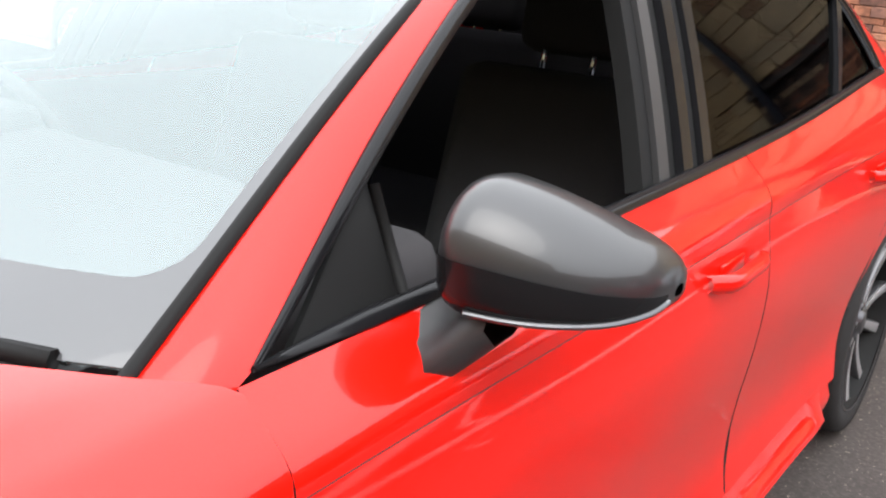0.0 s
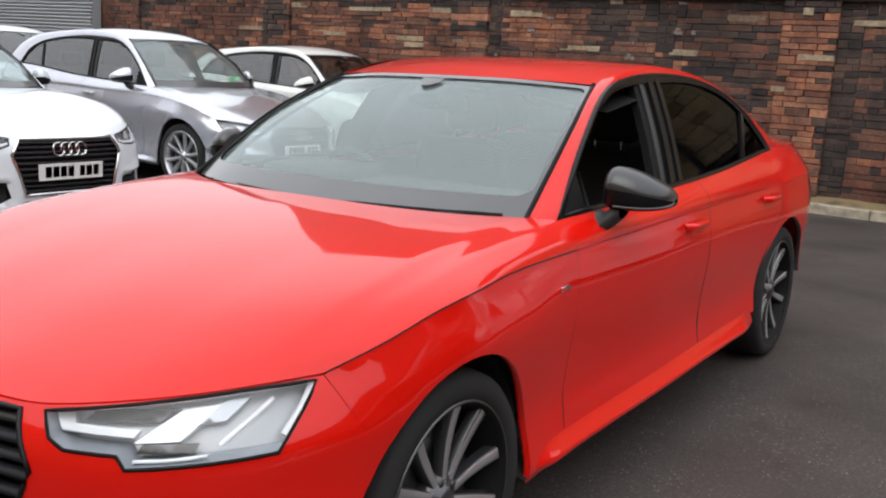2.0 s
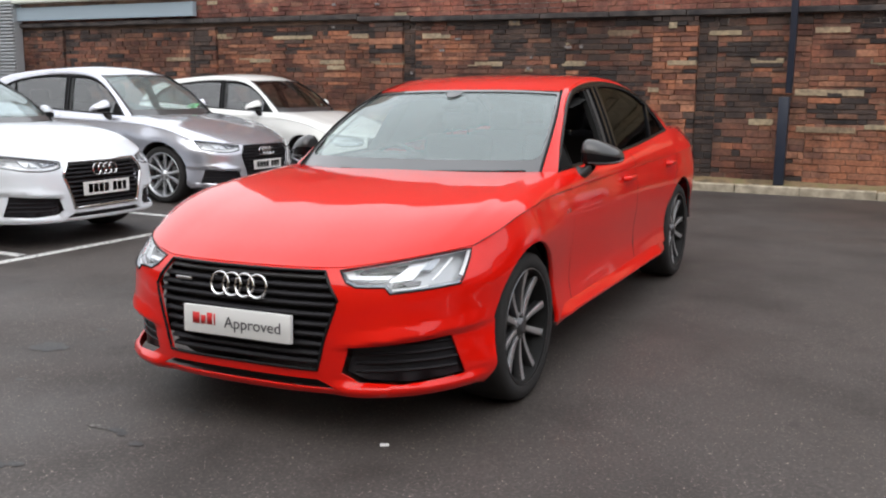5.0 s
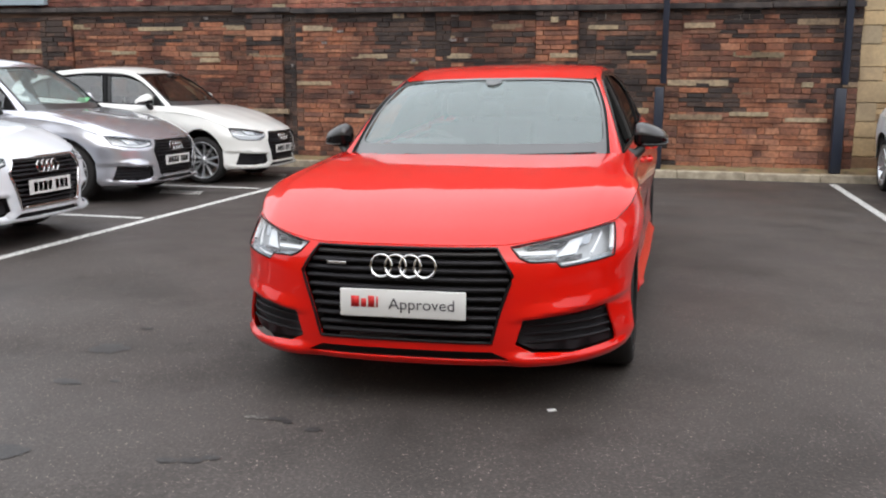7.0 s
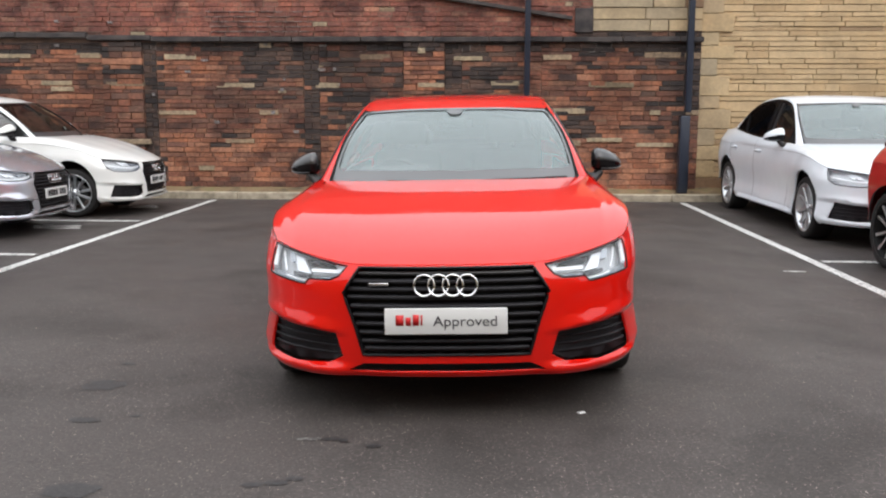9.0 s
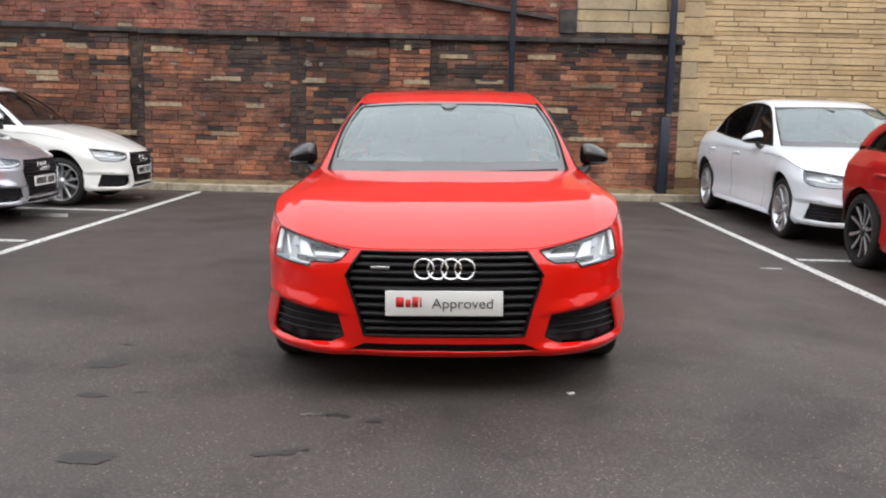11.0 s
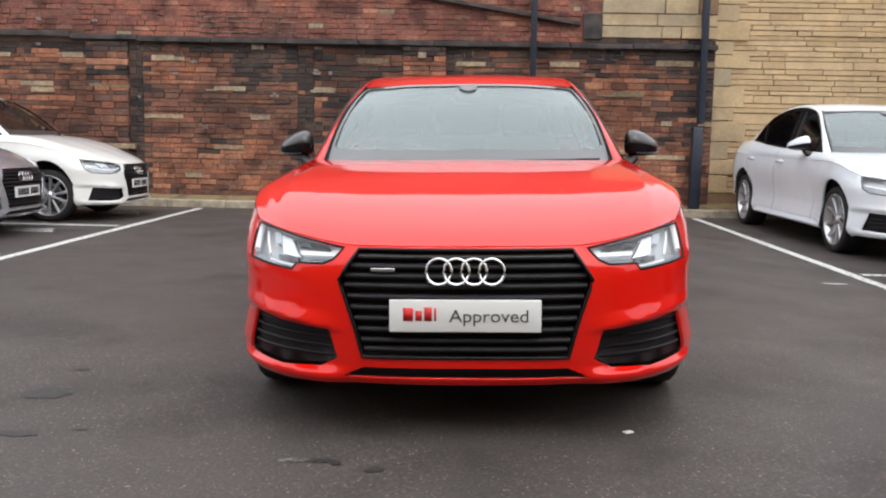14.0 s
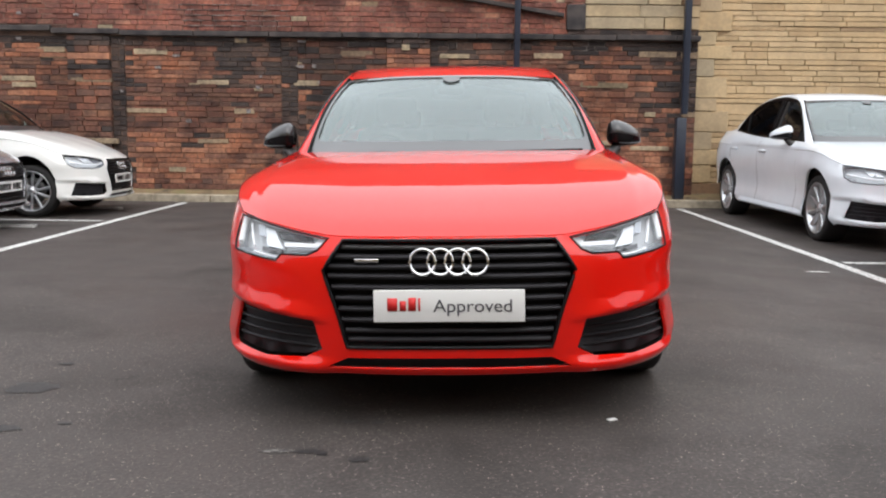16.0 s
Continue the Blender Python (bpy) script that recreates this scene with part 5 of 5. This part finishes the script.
def share(zones, x, z):
    """How strongly a spot belongs to the stretches, with ragged borders."""
    best = 0.0
    for a, b, c, d, k in zones:
        edge = .10 * noise.noise((x * 2.3, z * 2.3, a))
        m = min(x - a, b - x, (z - c) * 1.3, (d - z) * 1.3) + edge
        best = max(best, k * ease01((m + .06) / .12))
    return best


tones = dict(brown=[], orange=[], black=[], plum=[], pale=[], cream=[], lime=[])
singles = []


def lay(x0, x1, z0, z1, face, low):
    """One brick of the tone of its stretch."""
    g = block(x0, x1, z0, z1, face)
    x, z = (x0 + x1) / 2, (z0 + z1) / 2
    if not low:
        tones["pale" if rng.random() < .02 else "plum"].append(g)
        return
    r = rng.random()
    tone = "black" if r < share(DARK_STRETCHES, x, z) + .02 else "orange" if rng.random() < share(RUDDY, x, z) + .07 else "brown"
    if .95 < x < 3.2 and len(singles) < 295 and z < LEDGE - .22:
        singles.append((g, tone))
    else:
        tones[tone].append(g)


# each stretch between piers has courses of its own
edges = sorted([-14.6] + [v for p in PIERS for v in p] + [-4.80, -2.54, -2.30, -.14, 1.05, 3.42])
for a, b in zip(edges, edges[1:]):
    pier = (a, b) in PIERS
    z = .085
    row = 0
    while z < LEDGE - .055:
        h = rng.choice((.050, .056, .062, .066, .070, .078, .092))
        h = min(h, LEDGE - .046 - z)
        x = a + .003
        while x < b - .03:
            w = rng.choice((.215, .23, .19, .26, .15, .105, .32, .40)) if x > a + .01 or row % 2 else .11
            x1 = min(x + w, b - .003)
            if b - x1 < .06:
                x1 = b - .003
            lay(x, x1, z, z + h, WALL_Y - (.055 if pier else 0), True)
            x = x1 + .006
        z += h + .006
        row += 1
z = LEDGE + .047
row = 0
while z < 4.6:
    x = (-14.6 if z < 2.62 else -9.2) + (row % 2) * .11
    end = 3.42 if z < LEDGE + .12 else 1.80
    while x < end - .05:
        x1 = min(x + rng.choice((.215, .215, .225, .105)), end)
        lay(x, x1, z, z + .066, WALL_Y + .004, z < ledge_z(x) or x > 1.5 and z < LEDGE + .12)
        x = x1 + .007
    z += .073
    row += 1
for x0, x1, z0 in LONG_STONES + SHORT_STONES:
    in_pier = any(a - .02 <= (x0 + x1) / 2 < b for a, b in PIERS)
    tones["pale"].append(block(x0, x1, z0, z0 + rng.uniform(.062, .085), WALL_Y - .012 - (.055 if in_pier else 0), .06, .006))
# flecks of lime and chipped faces
for x, z in FLECKS:
    w, h = rng.uniform(.04, .12), rng.uniform(.03, .055)
    tones["lime"].append(block(x - w / 2, x + w / 2, z - h / 2, z + h / 2, WALL_Y - .016, .05, .012))
# large pale blocks above the ledge
z = LEDGE + .125
while z < 4.6:
    h = rng.choice((.09, .16, .24, .38))
    x = 1.80
    while x < 3.36:
        x1 = min(x + rng.choice((.25, .45, .75)) * rng.uniform(.8, 1.2), 3.42)
        tones["cream"].append(block(x, x1, z, z + h, WALL_Y - .02, .1, .006))
        x = x1 + .010
    z += h + .010


def stuff(name, geos, material, parent, label):
    ob = part(name, join(*geos), material, parent, label, False)
    return tagged(ob, kind="stuff")


TONES = dict(brown=BRICK, orange=ORANGEBRICK, black=BLUEBRICK, plum=PLUMBRICK, pale=PALESTONE)
stuff("brickwork", tones["brown"], BRICK, brick_wall, "weathered brown and plum bricks, uneven and stained")
stuff("orange_brickwork", tones["orange"], ORANGEBRICK, brick_wall, "orange-red bricks in ragged patches")
stuff("plum_brickwork", tones["plum"], PLUMBRICK, brick_wall, "plum-red bricks above the ledge")
stuff("sooted_brickwork", tones["black"], BLUEBRICK, brick_wall, "dark bricks in ragged patches, under the ledge and beside the piers")
stuff("stone_inserts", tones["pale"], PALESTONE, brick_wall, "pale sandstone blocks let into the brickwork")
stuff("lime_flecks", tones["lime"], LIME, brick_wall, "pale grey flecks of lime on the bricks")
stuff("cream_blocks", tones["cream"], QUOIN, brick_wall, "uneven cream stone blocks above the ledge")
# pale repointed joints showing between the bricks
for x0, x1, z0, z1 in ((-1.75, -1.15, 2.20, 2.33), (.35, .75, 2.18, 2.34), (1.75, 2.4, 2.18, 2.34), (-.35, .2, 2.20, 2.32), (-5.2, -3.9, 2.22, 2.33)):
    part("repointed_joints", box(x1 - x0, .012, z1 - z0, pose((x0 + x1) / 2, WALL_Y + .018, (z0 + z1) / 2)), POINTING, brick_wall, "pale repointed mortar", False)
for k in range(1, 6):
    x0 = -4.05 + rng.uniform(-.1, .15)
    while x0 < -2.5:
        x1 = min(x0 + rng.uniform(.3, .9), -2.4)
        part("repointed_joints", box(x1 - x0, .016, .009, pose((x0 + x1) / 2, WALL_Y + .0, LEDGE + .0435 + .073 * k)), POINTING, brick_wall, "pale repointed mortar", False)
        x0 = x1 + rng.uniform(.02, .2)
# ledge and soot-black string course
x = -14.6
ledges = []
while x < 3.4:
    x1 = min(x + rng.uniform(.7, 1.1), 3.44)
    ledges.append(box(x1 - x - .008, .22, .075, pose((x + x1) / 2, WALL_Y + .02 + rng.uniform(-.006, .006), ledge_z((x + x1) / 2) + rng.uniform(-.004, .004)), .012))
    x = x1
for g in ledges:
    part("ledge_stone", g, LEDGE_AND_RECESS, brick_wall, "soot-black ledge stone", False)

# sloping lead flashing of a vanished roof, and a black block drawn for the shaded recess at its foot
slope = math.degrees(math.atan2(.32, 2.01))
part("lead_flashing", box(4.2, .10, .055, pose(-.58, WALL_Y - .03, 3.015, 0, slope, 0), .008), LEDGE_AND_RECESS, brick_wall, "dark sloping lead flashing", False)
part("recess_shade_block", box(.27, .06, .36, pose(1.67, WALL_Y - .005, 2.66), .01), LEDGE_AND_RECESS, brick_wall, "black block standing for the shaded recess beside the pale blocks", False)

# buff stone, with larger weathered quoins at its corner
stones, far_stones, quoins = [], [], []
z, k = .06, 0
while z < 4.55:
    h = rng.uniform(.17, .30)
    quoins.append((block(3.44, 3.44 + (.30 if k % 2 else .46) + rng.uniform(-.04, .04), z, z + h, STONE_Y - .028, .12, .012), z, z + h))
    z += h + .010
    k += 1
z = .06
while z < 4.55:
    h = rng.choice((.055, .062, .066, .070, .074, .078, .085, .095, .105, .055, .062, .070, .155))
    x = 3.70
    while x < 7.3:
        x1 = min(x + rng.choice((.24, .34, .45, .6, .75, 1.0)) * rng.uniform(.8, 1.2), 7.4)
        g = block(x, x1, z, z + h, STONE_Y, .1, .005)
        (stones if (x < 6.4 and z < 3.2 and len(stones) < 270) else far_stones).append(g)
        x = x1 + .008
    z += h + .009
stuff("stonework", far_stones, BUFF, stone_wall, "coursed buff sandstone blocks")

# kerb and verge
x = -16.0
kerb = new("kerb", made("kerb", box(30, .10, .10, pose(-1, 10.03, .03)), KERB, False))
tagged(kerb, "pale worn stone kerb along the foot of the wall", "kerb", kind="structure")
while x < 14:
    x1 = x + rng.uniform(.8, 1.0)
    part("kerb_stone", box(x1 - x - .008, .14, .12, pose((x + x1) / 2, 10.0 + rng.uniform(-.008, .008), .045 + rng.uniform(-.004, .004)), .014), KERB, kerb, "", False)
    x = x1
verge = new("verge", made("verge", grid([[(x, y, z + .02 * noise.noise((x * 3, y * 3, 1))) for x in [-16 + .15 * i for i in range(201)]] for y, z in ((10.06, .085), (10.15, .105), (10.28, .13), (10.40, .16), (10.56, .17))]), VERGE))
verge.data.flip_normals()
tagged(verge, "strip of brown moss and earth between kerb and wall", "verge", kind="structure")

# unseen dark wall added so that the side glass reflects something dark
wall_core("unseen_wall_north", 7.4, 15.0, STONE_Y + .05, 0, 4.5, MORTAR, "plain dark unseen wall, added to darken reflections")
# unseen plain walls added round the yard to shape reflections and low sky light
wall_core("unseen_wall_south", -30, 22, -12.5, 0, 10.0, STUCCO, "plain buff unseen wall, added to shape reflections")
wall_core("unseen_wall_east", 15.0, 15.4, -18.5, 0, 4.6, MORTAR, "plain dark unseen wall, added to darken reflections", 29)
wall_core("unseen_wall_west", -27.0, -26.6, -18.5, 0, 4.0, MORTAR, "plain dark unseen wall, added to darken reflections", 29)

# posts against the wall


def post_at(x, y, h, wide=.14):
    root = new("steel_post")
    tagged(root, "tall navy painted steel post against the wall", "post", "posts along the wall")
    part("foot_sleeve", box(wide + .02, wide + .03, 1.15, pose(-.045, -.02, .575 + .05), .01), POST, root)
    part("shaft", box(wide * .75, wide * .75, h - 1.2, pose(0, 0, 1.3 + (h - 1.3) / 2), .006), POST, root)
    root.matrix_world = pose(x, y, .06)


post_at(3.22, 10.20, 4.6, .12)
post_at(.83, 10.20, 4.6, .11)

# clad shed beyond the wall's end
shed = wall_core("shed_wall", -26, -13.64, 10.15, 0, 3.0, CLADDING, "grey ribbed metal cladding of a shed", .18)
for i in range(43):
    part("cladding_rib", box(12.36, .07, .034, pose(-19.82, 10.13, .12 + i * .066), .010), CLADDING, shed, "", False)
band = wall_core("fascia", -26, -9.17, 10.22, 2.53, 2.775, BLUEBAND, "blue-grey fascia board over the wall", .1)
part("fascia_capping", box(16.85, .2, .08, pose(-17.6, 10.22, 2.895), .01), PALEBAND, band, "pale capping")

# ---- cars ----
COMPACT = [(0, 0), (.45, .43), (1.29, 1.27), (3.27, 3.066), (4.11, 3.906), (4.726, 4.31)]
SMALL = [(0, 0), (.45, .45), (1.29, 1.29), (3.27, 2.92), (4.11, 3.76), (4.726, 4.02)]
TINY = [(0, 0), (.45, .43), (1.29, 1.13), (3.27, 2.80), (4.11, 3.64), (4.726, 3.90)]
LONG = [(0, 0), (.45, .552), (1.29, 1.392), (3.27, 3.542), (4.11, 4.382), (4.726, 5.135)]
car("saloon_car", "bright red four-door saloon with black mirrors and dark alloy wheels", RED, pose(0, 0, 0, 0, -1.175, 0), level=0.0, hero=True, wheels="dark", open_window=True, mirror=MIRRORCAP)
car("hatchback_car", "white hatchback with black grille, parked nose out", WHITE, pose(-3.90, 3.07, 0, 0, 0, 90), COMPACT, .975, 1.045, hatch=True, wheels="silver", frame_metal=CHROME, doors=1, privacy=False)
# this windscreen's pale film stands in for the sky reflected in it
car("hatchback_car", "metallic silver five-door hatchback parked nose out", SILVER, pose(-4.48, 6.10, 0, 0, 0, 90), COMPACT, .975, 1.045, crown=.17, nose=.045, hatch=True, wheels="silver", privacy=False)
car("hatchback_car", "small warm white hatchback parked beside the brick wall", CREAM, pose(-4.10, 8.22, 0, 0, 0, 90), TINY, .95, 1.05, crown=.03, nose=.055, hatch=True, wheels="silver", doors=1, privacy=False, mist_and_sheen=False, deep_lamp=True, wheel_size=.92)
car("saloon_car", "large white saloon parked beside the stone wall", WHITE, pose(4.48, 5.08, 0), LONG, 1.06, 1.035, crown=.13, wheels="silver", privacy=True, deep_lamp=True)
car("hatchback_car", "red hatchback at the end of the row", CRIMSON, pose(4.43, .75, 0), SMALL, .95, 1.0, hatch=True, wheels="dark", privacy=True)

car("hatchback_car", "white hatchback in the row behind", WHITE, pose(-9.4, 7.25, 0, 0, 0, 90), COMPACT, .975, 1.11, hatch=True, wheels="silver", privacy=True, mist_and_sheen=False)

# papers behind the silver car's windscreen
papers = new("paper_folder")
part("cover", box(.22, .15, .006, pose(0, 0, 0, 0, 0, 0), .002), GREENCARD, papers)
part("sheet", box(.16, .13, .004, pose(-.08, .05, .0065, 0, 0, 12), .001), PLATE, papers, "white sheet of paper")
papers.matrix_world = pose(-5.96, 6.46, 1.045, 0, -32, 90)
tagged(papers, "green paper folder with a white sheet on a dashboard", "folder")

# single bricks and stones near the middle of the view
for g, tone in singles:
    part("brick", g, TONES[tone], brick_wall, "", False)
for g, z0, z1 in quoins:
    part("quoin", g, QUOIN, stone_wall, "", False)
for g in stones:
    part("stone", g, BUFF, stone_wall, "", False)
